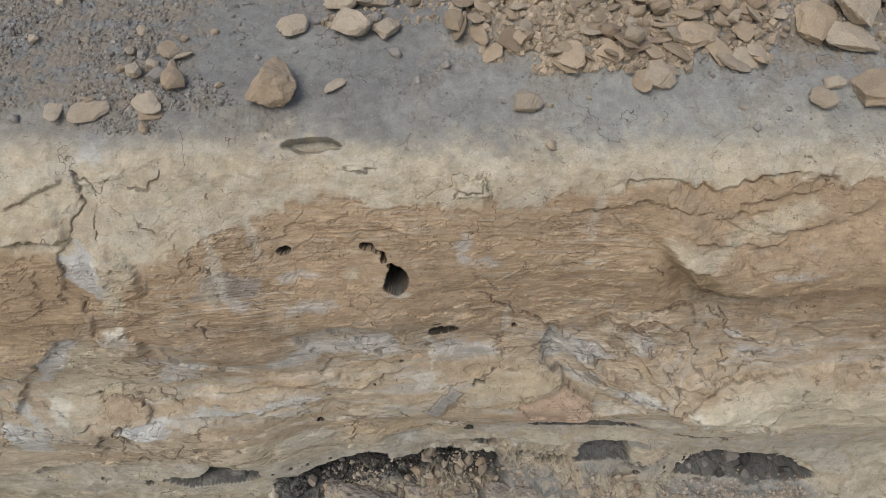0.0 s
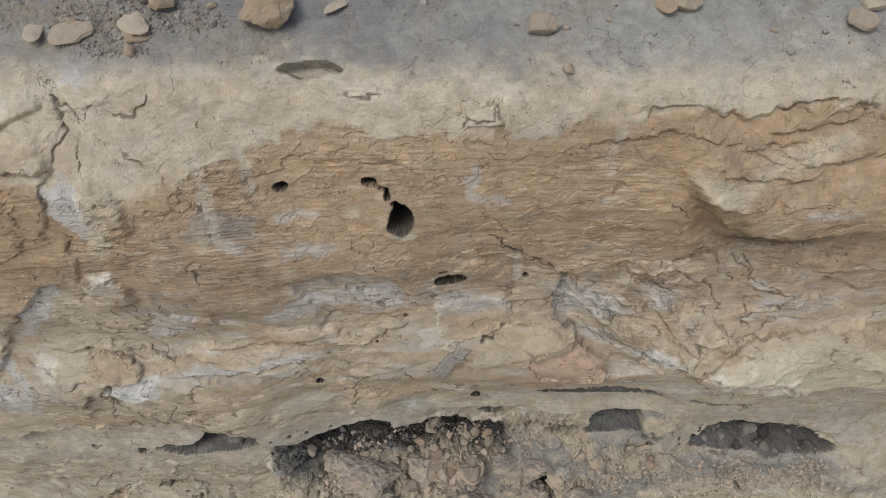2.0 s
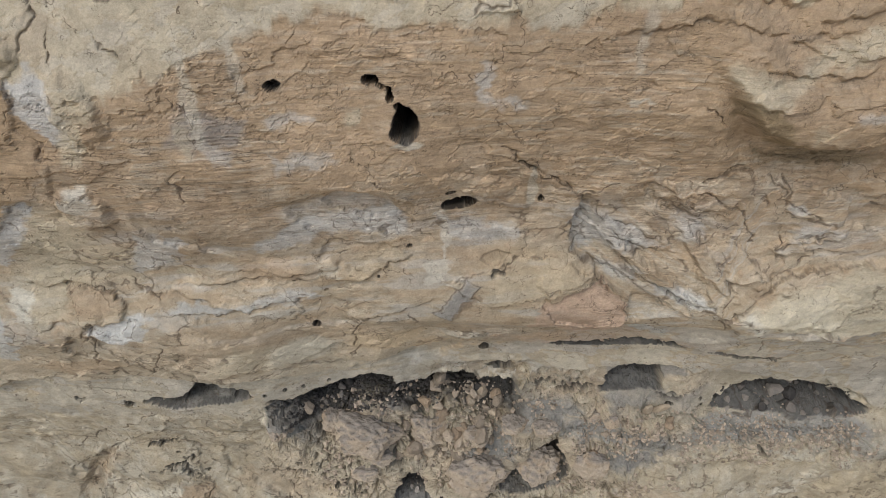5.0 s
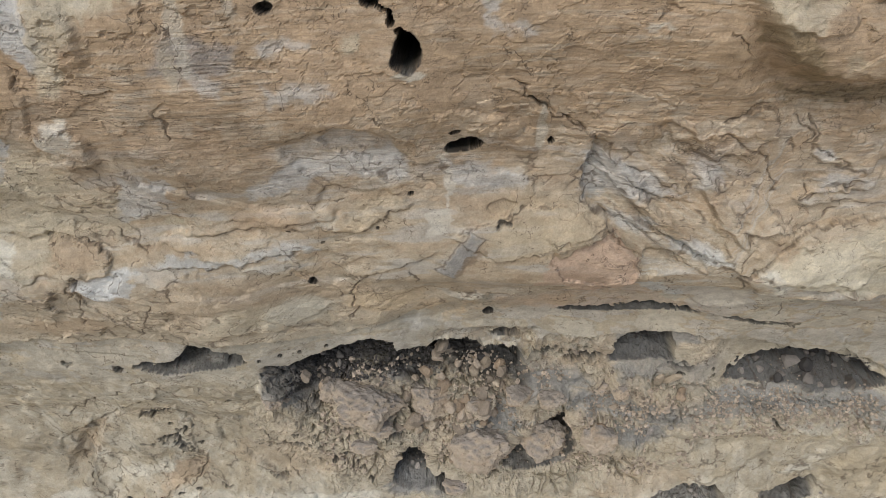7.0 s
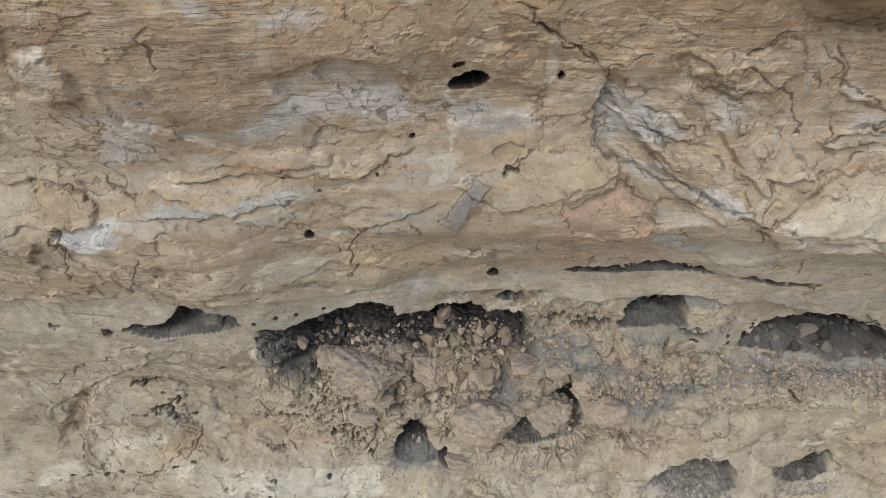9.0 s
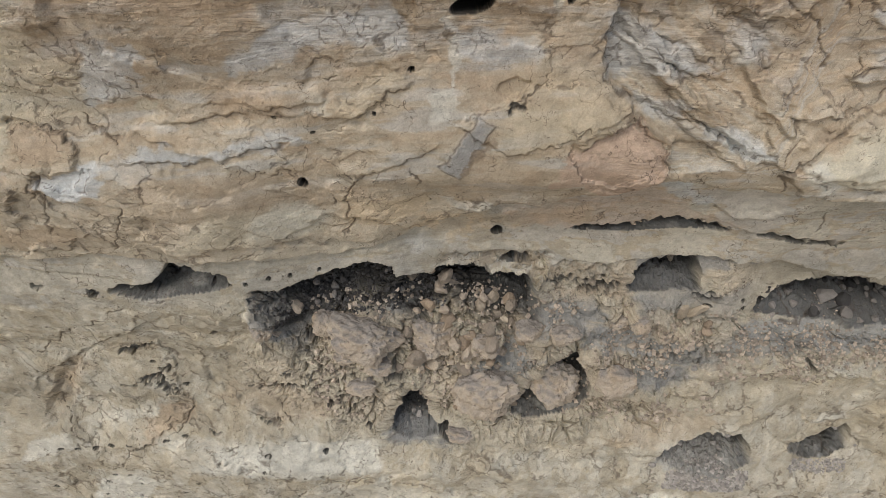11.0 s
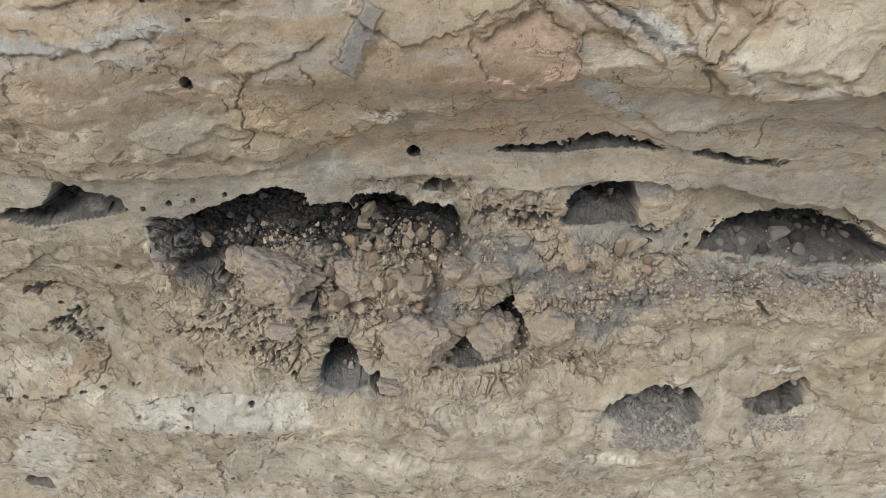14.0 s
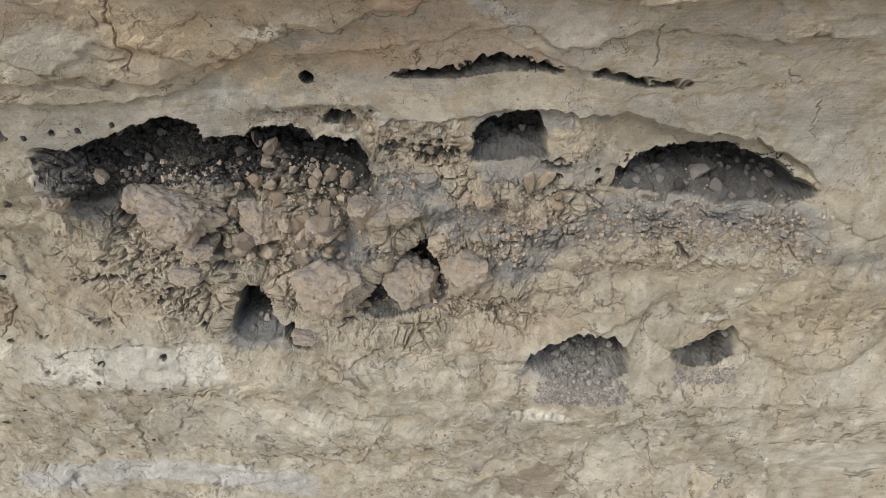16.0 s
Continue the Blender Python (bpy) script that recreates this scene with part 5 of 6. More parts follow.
patch(ASH, 0.8, 0.04, 2.97, 6.1, 3.46, 6.02, 4.24, 5.4, 4.08, 5.28, 3.32, 5.7)
patch(PALE, 0.7, 0.05, -1.29, 4.14, -0.62, 4.1, -0.51, 3.72, -1.13, 3.72)
patch(ASH, 0.6, 0.08, -1.23, 4.28, -0.49, 4.24, -0.14, 4, -0.98, 3.96)
patch(CREAM, 0.9, 0.07, 3.44, 11.06, 3.71, 11, 4.18, 10.9, 4.53, 11.18, 5.19, 11.4, 5.64, 11.54, 5.8, 11.36, 5.47, 11.18, 5.06, 11.04, 4.51, 10.9, 4.32, 10.78, 4.24, 10.64, 3.83, 10.42, 3.67, 10.66, 3.42, 10.86)
patch(CREAM, 0.6, 0.06, 4.63, 10.24, 4.86, 10.32, 5.06, 10.18, 4.82, 9.98)
patch(WHITE, 0.8, 0.08, 5, 6.6, 5.43, 6.74, 6.33, 6.92, 6.72, 6.12, 6.03, 6.24, 5.6, 6.02, 5.19, 6.16, 4.96, 6.38)
patch(CREAM, 0.9, 0.08, 5.06, 6.68, 5.45, 6.98, 6.19, 7.12, 6.76, 7.52, 7.71, 7.02, 8.71, 7.0, 9.0, 6.1, 7.5, 6.0, 6.5, 6.1, 5.55, 6.24)
patch(CREAM, 0.85, 0.07, -5.11, 10.9, -4.78, 10.72, -4.74, 10.34, -5.06, 10.12, -5.25, 9.6, -5.6, 9.38, -5.33, 10.36)
patch(WHITE, 0.85, 0.05, -5.64, 9.18, -5.37, 9.2, -5.35, 8.88, -5.74, 8.7, -5.84, 8.84)
patch(CREAM, 0.85, 0.07, -6.5, 8.6, -6.21, 8.5, -5.99, 8.14, -6.27, 7.78, -6.68, 7.8, -6.85, 7.92)
patch(WHITE, 0.9, 0.05, -7.61, 6.98, -7.36, 6.82, -7.63, 6.32, -7.98, 6.2)
patch(CREAM, 0.7, 0.07, -6.83, 8.16, -6.4, 7.98, -6.46, 7.14, -6.77, 6.92, -7.26, 7.08)
patch(CREAM, 0.9, 0.03, -4.78, 7.32, -4.45, 7.34, -4.57, 7.06, -4.82, 7.04)
patch(CREAM, 0.8, 0.03, -1.64, 10.3, -1.39, 10.34, -1.39, 10.18, -1.6, 10.16)
patch(CREAM, 0.55, 0.05, 3.91, 12.18, 4.41, 12.26, 4.88, 12.18, 4.82, 12.02, 4.04, 11.92)
patch(WHITE, 0.8, 0.03, -0.25, 8.58, -0.16, 8.56, -0.14, 7.66, -0.16, 7.34, -0.16, 7.1, -0.51, 7.04, -0.49, 7.42, -0.29, 7.52, -0.25, 7.78)
patch(PALE, 0.8, 0.05, -8.82, -0.96, -6.91, -0.4, -6.48, 0.14, -6.93, -0.64, -8.51, -1.14)
patch(WHITE, 0.85, 0.05, -8.92, -2.9, -8.02, -2.7, -7.52, -3.02, -8.32, -4.6, -9.76, -4.52)
patch(WHITE, 0.7, 0.08, -6.42, -1.96, -5.68, -1.56, -3.96, -1.38, -1.85, -1.3, -1.89, -2.22, -3.77, -2.44, -5.95, -2.4)
patch(WHITE, 0.75, 0.06, -10.42, -1.62, -9.21, -1.26, -9.25, -1.7, -10.51, -2.2)
patch(WHITE, 0.6, 0.1, -6.77, -1.52, -4.43, -1.26, -1.95, -1.18, -1.97, -2.3, -3.2, -2.56, -6.25, -2.5, -6.87, -2.12)
patch(PALE, 0.6, 0.1, -3.28, -2.92, -1.95, -2.68, 0.55, -3.24, 0.29, -4.54, -1.13, -4.08, -3.55, -4.74, -3.94, -3.88)
patch(WHITE, 0.6, 0.08, 9.86, -4.22, 13.04, -3.82, 13.6, -4.86, 11.34, -5)
patch(WHITE, 0.6, 0.08, 3.73, -2.76, 5.6, -2.8, 5.55, -3.38, 4.14, -3.5)
patch(PALE, 0.6, 0.1, 5.94, -4.34, 7.28, -3.72, 7.91, -4.98, 6.48, -5.4)
patch(WHITE, 0.6, 0.06, 8.04, -0.5, 8.63, -0.12, 8.81, -0.4, 8.3, -0.72)
patch(ASH, 0.8, 0.08, -8.02, -5.78, -3.96, -5.24, -1.37, -5.38, -0.29, -5.74, -0.37, -6.4, -4.14, -6.08, -7.89, -6.68)
patch((0.25, 0.205, 0.16), 0.85, 0.06, 4.28, -5.82, 5.21, -4.98, 5.76, -5.06, 5.6, -5.58, 6.29, -6.18, 4.59, -6.3)
patch(RUST, 0.45, 0.08, -7.32, -0.84, -6.72, -0.36, -6.11, -0.26, -6.17, -0.74, -7.11, -1.46, -7.46, -1.46)
patch(OCHRE, 0.4, 0.12, 8.94, 0.3, 10.09, 0.66, 11.09, -0.12, 11.34, -1.42, 9.98, -1.62, 9.41, -1.1)
patch(RUST, 0.3, 0.1, -9.25, -0.12, -8.28, 1.22, -8.14, 0.8, -8.88, -0.36)
patch(RUST, 0.35, 0.1, -5, 0.34, -3.08, 0.24, -2.83, -0.56, -4.1, -0.88, -5.64, -0.2)
patch((0.56, 0.56, 0.54), 0.8, 0.07, -5.39, 12.7, -5, 12.84, -5, 12.16, -5.37, 12.12, -5.31, 12.5)
patch(PINK, 0.95, 0.03, 1.6, 6.62, 1.89, 6.76, 2.01, 6.86, 2.38, 7.14, 2.79, 6.88, 3.01, 6.68, 3.12, 6.32, 2.85, 6.04, 2.42, 5.56, 1.68, 5.98, 1.33, 5.92, 1.45, 6.44)
# pinkish shadow band below the plate, painted in; then a rust-coloured block
patch(PINK, 0.45, 0.06, 0.55, 5.18, 1.82, 5.48, 2.48, 5.38, 3.01, 6, 3.96, 5.12, 4.86, 4.78, 4.1, 4.74, 2.89, 4.52, 2.03, 4.46, 0.92, 4.58)
patch(RUST, 0.75, 0.04, -6.68, 6.88, -5.99, 6.82, -5.88, 6.64, -6.17, 6.44, -6.6, 6.46, -6.91, 6.54)
# warm stains, pale plaster-like runs
for (w, m), colour in ((RIBBED, (0.33, 0.32, 0.31)),):
    TONE[w] = mix(TONE[w], colour, 0.85 * m)
tint(OCHRE, 0.5, 1.2, 7.0, 0.7, 0.3, 10)
tint(RUST, 0.6, -7.3, 4.8, 0.8, 0.25, 10)
tint(RUST, 0.5, -4.0, 8.9, 0.8, 0.2, -10)
tint(RUST, 0.6, -2.9, 7.2, 0.7, 0.14, 8)
tint((0.30, 0.225, 0.16), 0.7, 0.14, 6.48, 0.5, 0.06, 52, 0.3)
tint(PALE, 0.7, 1.13, 9.0, 0.06, 0.35, 0, 0.4, 0.6, 0.2)
tint(PALE, 0.9, -0.75, 9.83, 0.2, 0.05, 0, 0.4, 0.6, 0.3)
tint(PALE, 0.6, -3.6, 10.5, 0.09, 0.6, 5, 0.6, 0.7, 0.4)
tint(PALE, 0.5, -2.95, 10.95, 0.07, 0.35, 5, 0.6, 0.7, 0.4)
tint(PALE, 0.5, 2.33, 11.3, 0.07, 0.35, -8, 0.6, 0.7, 0.4)
tint(CREAM, 0.5, -3.75, 10.0, 0.10, 0.25, 10, 0.5, 0.7, 0.4)
# darker brown along the crease of the hanging bulge
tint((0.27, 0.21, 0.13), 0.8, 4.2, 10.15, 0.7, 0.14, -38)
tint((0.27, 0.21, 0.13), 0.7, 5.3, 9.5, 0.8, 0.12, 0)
# the lower face
tint(RUST, 0.45, -6.75, -0.8, 0.6, 0.3, 20)
tint(OCHRE, 0.4, -7.5, -2.2, 1.6, 0.3, 10)
tint(RUST, 0.35, -9.1, 0.0, 0.2, 1.0, -28)
tint(OCHRE, 0.45, 3.3, 0.75, 0.3, 0.3, 0)
tint(RUST, 0.35, 4.6, -0.7, 1.2, 0.3, 20)
tint(OCHRE, 0.4, 10.2, 0.0, 1.2, 0.8, 0)

TONE = mix(TONE, (0.37, 0.335, 0.28), 0.5 * band * ss(2.0, 0.5, X) * ss(-0.3, 0.2, mottle + 0.1))
ledge_edge = curve(X, -12, 12.8, -6.64, 12.73, -5.2, 12.88, -4.08, 12.62, -2.56, 12.55, -1.54, 12.33, 0.55, 12.2, 2.65, 12.4, 4.35, 12.6, 6.64, 12.73, 14, 12.8)
TONE = mix(TONE, (0.30, 0.298, 0.282), 0.95 * ss(-0.25, 0.55, WV - ledge_edge + 0.30 * mottle + 0.15 * cloud))
TONE = mix(TONE, (0.235, 0.232, 0.222), 0.75 * ss(0.3, -0.3, 0.25 * X + 1.2 * cloud) * (1 - face))
TONE = mix(TONE, (0.325, 0.325, 0.305), 0.6 * ss(0.5, 3.0, X + 3 * cloud) * (1 - face) * ss(13.7, 13.2, V))
TONE = mix(TONE, (0.30, 0.255, 0.20), 0.75 * GRAVEL * ss(-0.2, 0.3, mottle + 0.2))
tint((0.22, 0.215, 0.21), 0.6, -2.0, 13.2, 1.2, 0.35, 0)

# the recess: brown cobbly rock, grey dust on what lies level, shade painted near-black under the roof
TONE = mix(TONE, (0.50, 0.42, 0.325), 0.8 * rough_zone * ss(-0.35, 0.25, cloud + 0.3 * mottle) * ss(-0.9, 0.0, V))
dusty = ss(-0.15, 0.35, fbm(X * 1.1, V * 1.3, 91, 4) + 0.15)
TONE = mix(TONE, DUST, 0.8 * rough_zone * ss(-2.3, -0.5, under) * dusty * (1 - 0.8 * fibres) * (1 - 0.5 * rubble_heart))
TONE = mix(TONE, DUST, 0.8 * lip_zone * ss(1.25, 1.7, V + 0.3 * mottle))
for x, v, rx, rv in ((0.71, 2.35, 0.4, 0.25), (1.97, 2.3, 0.9, 0.25), (1.07, 1.15, 0.35, 0.4), (3.3, 1.7, 0.7, 0.4), (4.6, 1.4, 0.8, 0.3), (4.4, 0.8, 0.5, 0.25), (-3.59, 2.12, 0.3, 0.3), (-1.05, 2.47, 0.5, 0.25), (0.55, 0.75, 0.55, 0.2), (-1.0, -1.15, 0.6, 0.25)):
    tint(DUST, 0.85, x, v, rx, rv)
patch(DUST, 0.85, 0.08, 5.99, 2.36, 6.97, 2.28, 8.18, 2.24, 9.59, 2.2, 9.84, 1.9, 8.79, 1.68, 7.22, 1.72, 6.17, 1.84, 5.51, 2.22)
patch(DUST, 0.8, 0.08, 0.33, 0.56, 0.8, 0.94, 1.27, 1.1, 1.78, 1.14, 1.39, 0.48, 0.74, 0.12, 0.06, 0.26)
patch(DUST, 0.75, 0.08, 0.84, 1.62, 1.29, 1.86, 2.19, 2.14, 3.03, 1.96, 3.42, 1.5, 2.62, 1.64, 1.82, 1.88)
patch(DUST, 0.7, 0.08, 3.44, 2.7, 4.65, 2.84, 4.55, 2.52, 3.63, 2.5)
patch(DUST, 0.75, 0.08, -1.6, -1.12, -0.86, -0.96, -0.45, -1.02, -1.27, -1.46)
patch(DUST, 0.6, 0.08, 3.73, 0.64, 4.53, 0.96, 5.14, 0.86, 4.86, 0.44, 4.08, 0.38)
patch(DUST, 0.6, 0.08, -3.61, 1.6, -3.2, 2.1, -3.12, 1.62, -3.22, 1.2)
patch(DUST, 0.6, 0.08, 9.31, 1.58, 10.11, 1.54, 11.11, 1.3, 11.24, 0.94, 10.27, 1.04, 9.51, 1.36)
# shade under the recess roof, put into the stone's colour
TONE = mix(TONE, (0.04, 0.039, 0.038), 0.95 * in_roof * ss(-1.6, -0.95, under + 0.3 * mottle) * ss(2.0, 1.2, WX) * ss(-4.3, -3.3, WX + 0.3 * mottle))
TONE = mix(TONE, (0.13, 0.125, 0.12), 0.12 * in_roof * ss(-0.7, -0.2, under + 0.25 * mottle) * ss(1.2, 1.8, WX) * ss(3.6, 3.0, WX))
# cave interiors: grey dust, made darker still by painted shade
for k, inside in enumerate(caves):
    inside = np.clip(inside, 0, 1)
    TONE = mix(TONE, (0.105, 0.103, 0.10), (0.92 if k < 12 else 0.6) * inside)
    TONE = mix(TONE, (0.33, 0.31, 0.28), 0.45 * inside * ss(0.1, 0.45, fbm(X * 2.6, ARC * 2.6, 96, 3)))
tint((0.42, 0.40, 0.37), 0.85, 5.65, -1.62, 0.95, 0.28, 0)
tint(DUST, 0.7, -1.0, -0.95, 0.5, 0.3, 0)
TONE = mix(TONE, (0.36, 0.29, 0.215), 0.6 * fibres * ss(-0.3, 0.3, mottle))
# shade painted by depth: the further in, the nearer to black
CAVE_SHADE = CAVE * ss(0.25, 0.75, PUSH - PUSH_OPEN)
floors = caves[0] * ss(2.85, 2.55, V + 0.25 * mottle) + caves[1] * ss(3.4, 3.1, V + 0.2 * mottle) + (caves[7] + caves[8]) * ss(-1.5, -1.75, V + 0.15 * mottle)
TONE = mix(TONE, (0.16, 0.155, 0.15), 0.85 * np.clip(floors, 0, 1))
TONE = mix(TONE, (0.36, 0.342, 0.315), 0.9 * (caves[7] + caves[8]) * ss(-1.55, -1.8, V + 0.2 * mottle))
CAVE_SHADE *= 1 - 0.8 * np.clip(floors, 0, 1)
TONE = mix(TONE, (0.05, 0.048, 0.047), 0.85 * CAVE_SHADE)
# shade painted into pits, sponge gaps and bored holes; slit crust dark too
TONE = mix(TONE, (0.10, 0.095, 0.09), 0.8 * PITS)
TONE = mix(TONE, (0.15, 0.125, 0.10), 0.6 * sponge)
TONE = mix(TONE, HOLE_SHADE, 0.85 * HOLES)
TONE *= (1 + 0.10 * fbm(X * 5, V * 7, 95, 4, 0.65) + 0.35 * PLATE)[..., None]
TONE *= 1 + ss(5.5, 4.0, V)[..., None] * np.array((0.01, 0.0, -0.01), F4)
TONE *= 1 + ss(8.5, 6.0, V)[..., None] * np.array((-0.03, 0.0, 0.01), F4)
TONE = np.clip(TONE * np.array((0.975, 1.0, 1.0), F4), 0.02, 0.8)


# ==== the sheet becomes two objects: cliff and ledge ====
def sheet(name, r0, r1, material):
    n, m = r1 - r0, X.shape[1]
    co = np.stack([XX[r0:r1], YY[r0:r1], ZZ[r0:r1]], -1).reshape(-1, 3).astype(F4)
    idx = np.arange(n * m, dtype=np.int32).reshape(n, m)
    quads = np.stack([idx[:-1, :-1], idx[:-1, 1:], idx[1:, 1:], idx[1:, :-1]], -1).reshape(-1, 4)
    me = bpy.data.meshes.new(name)
    me.vertices.add(len(co))
    me.vertices.foreach_set("co", co.ravel())
    me.loops.add(quads.size)
    me.loops.foreach_set("vertex_index", quads.ravel())
    me.polygons.add(len(quads))
    me.polygons.foreach_set("loop_start", np.arange(0, quads.size, 4, dtype=np.int32))
    me.polygons.foreach_set("use_smooth", np.zeros(len(quads), dtype=bool))
    me.update(calc_edges=True)
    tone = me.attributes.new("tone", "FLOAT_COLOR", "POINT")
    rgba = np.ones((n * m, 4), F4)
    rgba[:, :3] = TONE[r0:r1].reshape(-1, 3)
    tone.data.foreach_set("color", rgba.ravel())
    lam = me.attributes.new("lam", "FLOAT", "POINT")
    lam.data.foreach_set("value", np.ascontiguousarray(LAM[r0:r1]).ravel())
    crack = me.attributes.new("crack", "FLOAT", "POINT")
    crack.data.foreach_set("value", np.ascontiguousarray(CRACK[r0:r1]).ravel())
    me.materials.append(material)
    return new(name, me)


brow = int(np.searchsorted(VS, 12.75))
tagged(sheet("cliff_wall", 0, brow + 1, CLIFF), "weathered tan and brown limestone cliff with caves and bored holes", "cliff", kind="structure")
tagged(sheet("rock_ledge", brow, len(VS), CLIFF), "dusty grey limestone ledge above the cliff", "ledge", kind="structure")


def spot(x, v):
    """The place and the outward normal of the sheet at (x, v)."""
    i, j = int(np.searchsorted(VS, v)), int(np.searchsorted(XS, x))
    at = lambda a, b: Vector((float(XX[a, b]), float(YY[a, b]), float(ZZ[a, b])))
    n = (at(i, j + 2) - at(i, j - 2)).cross(at(i + 2, j) - at(i - 2, j)).normalized()
    return at(i, j), n


# ==== valley floor far below, out of view, pale to bounce light upwards ====
bm = bmesh.new()
for quad in (((-3000, -3000), (3000, -3000), (3000, 60), (-3000, 60)),):
    bm.faces.new([bm.verts.new((x, y, -12.0)) for x, y in quad])
me = bpy.data.meshes.new("ground")
bm.to_mesh(me)
me.materials.append(GROUND)
tagged(new("ground", me), "dry stony valley floor below the cliff", "ground", kind="structure")


# ==== loose stones ====
def finish(bm, name, high, material):
    bmesh.ops.recalc_face_normals(bm, faces=bm.faces)
    me = bpy.data.meshes.new(name)
    bm.to_mesh(me)
    bm.free()
    me["high"] = high
    me.materials.append(material)
    return me


def rock_body(seed, size, divide, cuts, rough, planes):
    """A closed stone about 1 across: a fine ball cut flat by random planes, then roughened at several scales."""
    r = random.Random(seed)
    bm = bmesh.new()
    bmesh.ops.create_icosphere(bm, subdivisions=divide, radius=1.0)
    sides = []
    for _ in range(planes):
        n = Vector((r.gauss(0, 1), r.gauss(0, 1), r.gauss(0, 1))).normalized()
        sides.append((n, r.uniform(*cuts)))
    for v in bm.verts:
        n = v.co.normalized()
        far_out = min([1.0] + [d / n.dot(p) for p, d in sides if n.dot(p) > 0.05])
        q = n * far_out * 1.6 + Vector((seed * 3.7, 1.1, 0.3))
        far_out *= 1 + rough * (noise.fractal(q, 0.8, 2.0, 3) + 0.5 * noise.fractal(q * 4.0, 0.7, 2.0, 3) - max(0.0, noise.noise(q * 2.2) - 0.25))
        v.co = Vector((n.x * size[0], n.y * size[1], n.z * size[2])) * far_out * 0.72
    return bm


def stone_mesh(name, seed, size, material, points=20, rough=0.06, divide=2):
    """An angular stone about 1 across."""
    return finish(rock_body(seed, size, divide, (0.46, 0.72), rough * 1.3, points), name, size[2], material)


def boss_mesh(name, seed, size, divide, material):
    """A knobbly boss of cemented rubble, dusty on top."""
    me = finish(rock_body(seed, size, divide, (0.6, 0.82), 0.16, 30), name, size[2], material)
    me.attributes.new("lam", "FLOAT", "POINT")
    far_crack = me.attributes.new("crack", "FLOAT", "POINT")
    far_crack.data.foreach_set("value", [0.2] * len(me.vertices))
    tone = me.attributes.new("tone", "FLOAT_COLOR", "POINT")
    for v, t in zip(me.vertices, tone.data):
        m = noise.fractal(v.co * 2.4 + Vector((seed, 0, 0)), 0.9, 2.0, 4)
        dust = min(1, max(0, (v.normal.z - 0.25 + 0.4 * m) * 2.0)) * 0.8
        base = Vector((0.44, 0.382, 0.305)) * (1 + 0.22 * m) + Vector((0.03, 0.015, 0.0)) * max(0, -m * 2)
        t.color = (*base.lerp(Vector((0.245, 0.233, 0.218)), dust), 1)
    return me


def lay(name, me, x, v, scale, turn, label, category, group, sink=0.25, flat=0.6, tilt=(0, 0)):
    """Sets a stone on the sheet, partly bedded, its thin side up the slope's normal."""
    place, n = spot(x, v)
    up = (n * flat + Vector((0, 0, 1)) * (1 - flat)).normalized()
    m = Matrix.Translation(place + up * (me["high"] * scale * (0.5 - sink))) @ up.to_track_quat("Z", "Y").to_matrix().to_4x4() @ pose(0, 0, 0, tilt[0], tilt[1], turn)
    ob = new(name, me)
    ob.matrix_world = m @ Matrix.Diagonal((scale, scale, scale, 1))
    return tagged(ob, label, category, group)


R = random.Random(7)
KINDS = (CAVE_ROCK, DUSTY_STONE, TAN_STONE, BROWN_STONE, GREY_STONE, DARK_STONE, PALE_STONE)
BLOCKS = {m: [stone_mesh("stone", 100 + k, (1.0, 0.85, 0.7), m, 16, 0.06, 3 if m is CAVE_ROCK else 2) for k in range(7)] for m in KINDS}
SLABS = {m: [stone_mesh("flat_stone", 200 + k, (1.15, 0.85, 0.26), m, 15, 0.05, 3) for k in range(7)] for m in (TAN_STONE, BROWN_STONE, PALE_STONE, GREY_STONE)}
BIG = [stone_mesh("boulder", 300 + k, size, mat, 20, 0.06, 4) for k, (size, mat) in enumerate((
    ((1.0, 0.8, 0.66), TAN_STONE), ((1.0, 0.75, 0.6), PALE_STONE), ((1.0, 0.9, 0.35), TAN_STONE), ((1.0, 0.8, 0.5), PALE_STONE), ((1.0, 0.75, 0.3), PALE_STONE)))]

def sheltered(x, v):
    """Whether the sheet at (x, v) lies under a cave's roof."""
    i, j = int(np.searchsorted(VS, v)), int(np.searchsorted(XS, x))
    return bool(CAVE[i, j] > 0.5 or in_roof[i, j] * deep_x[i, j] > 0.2)


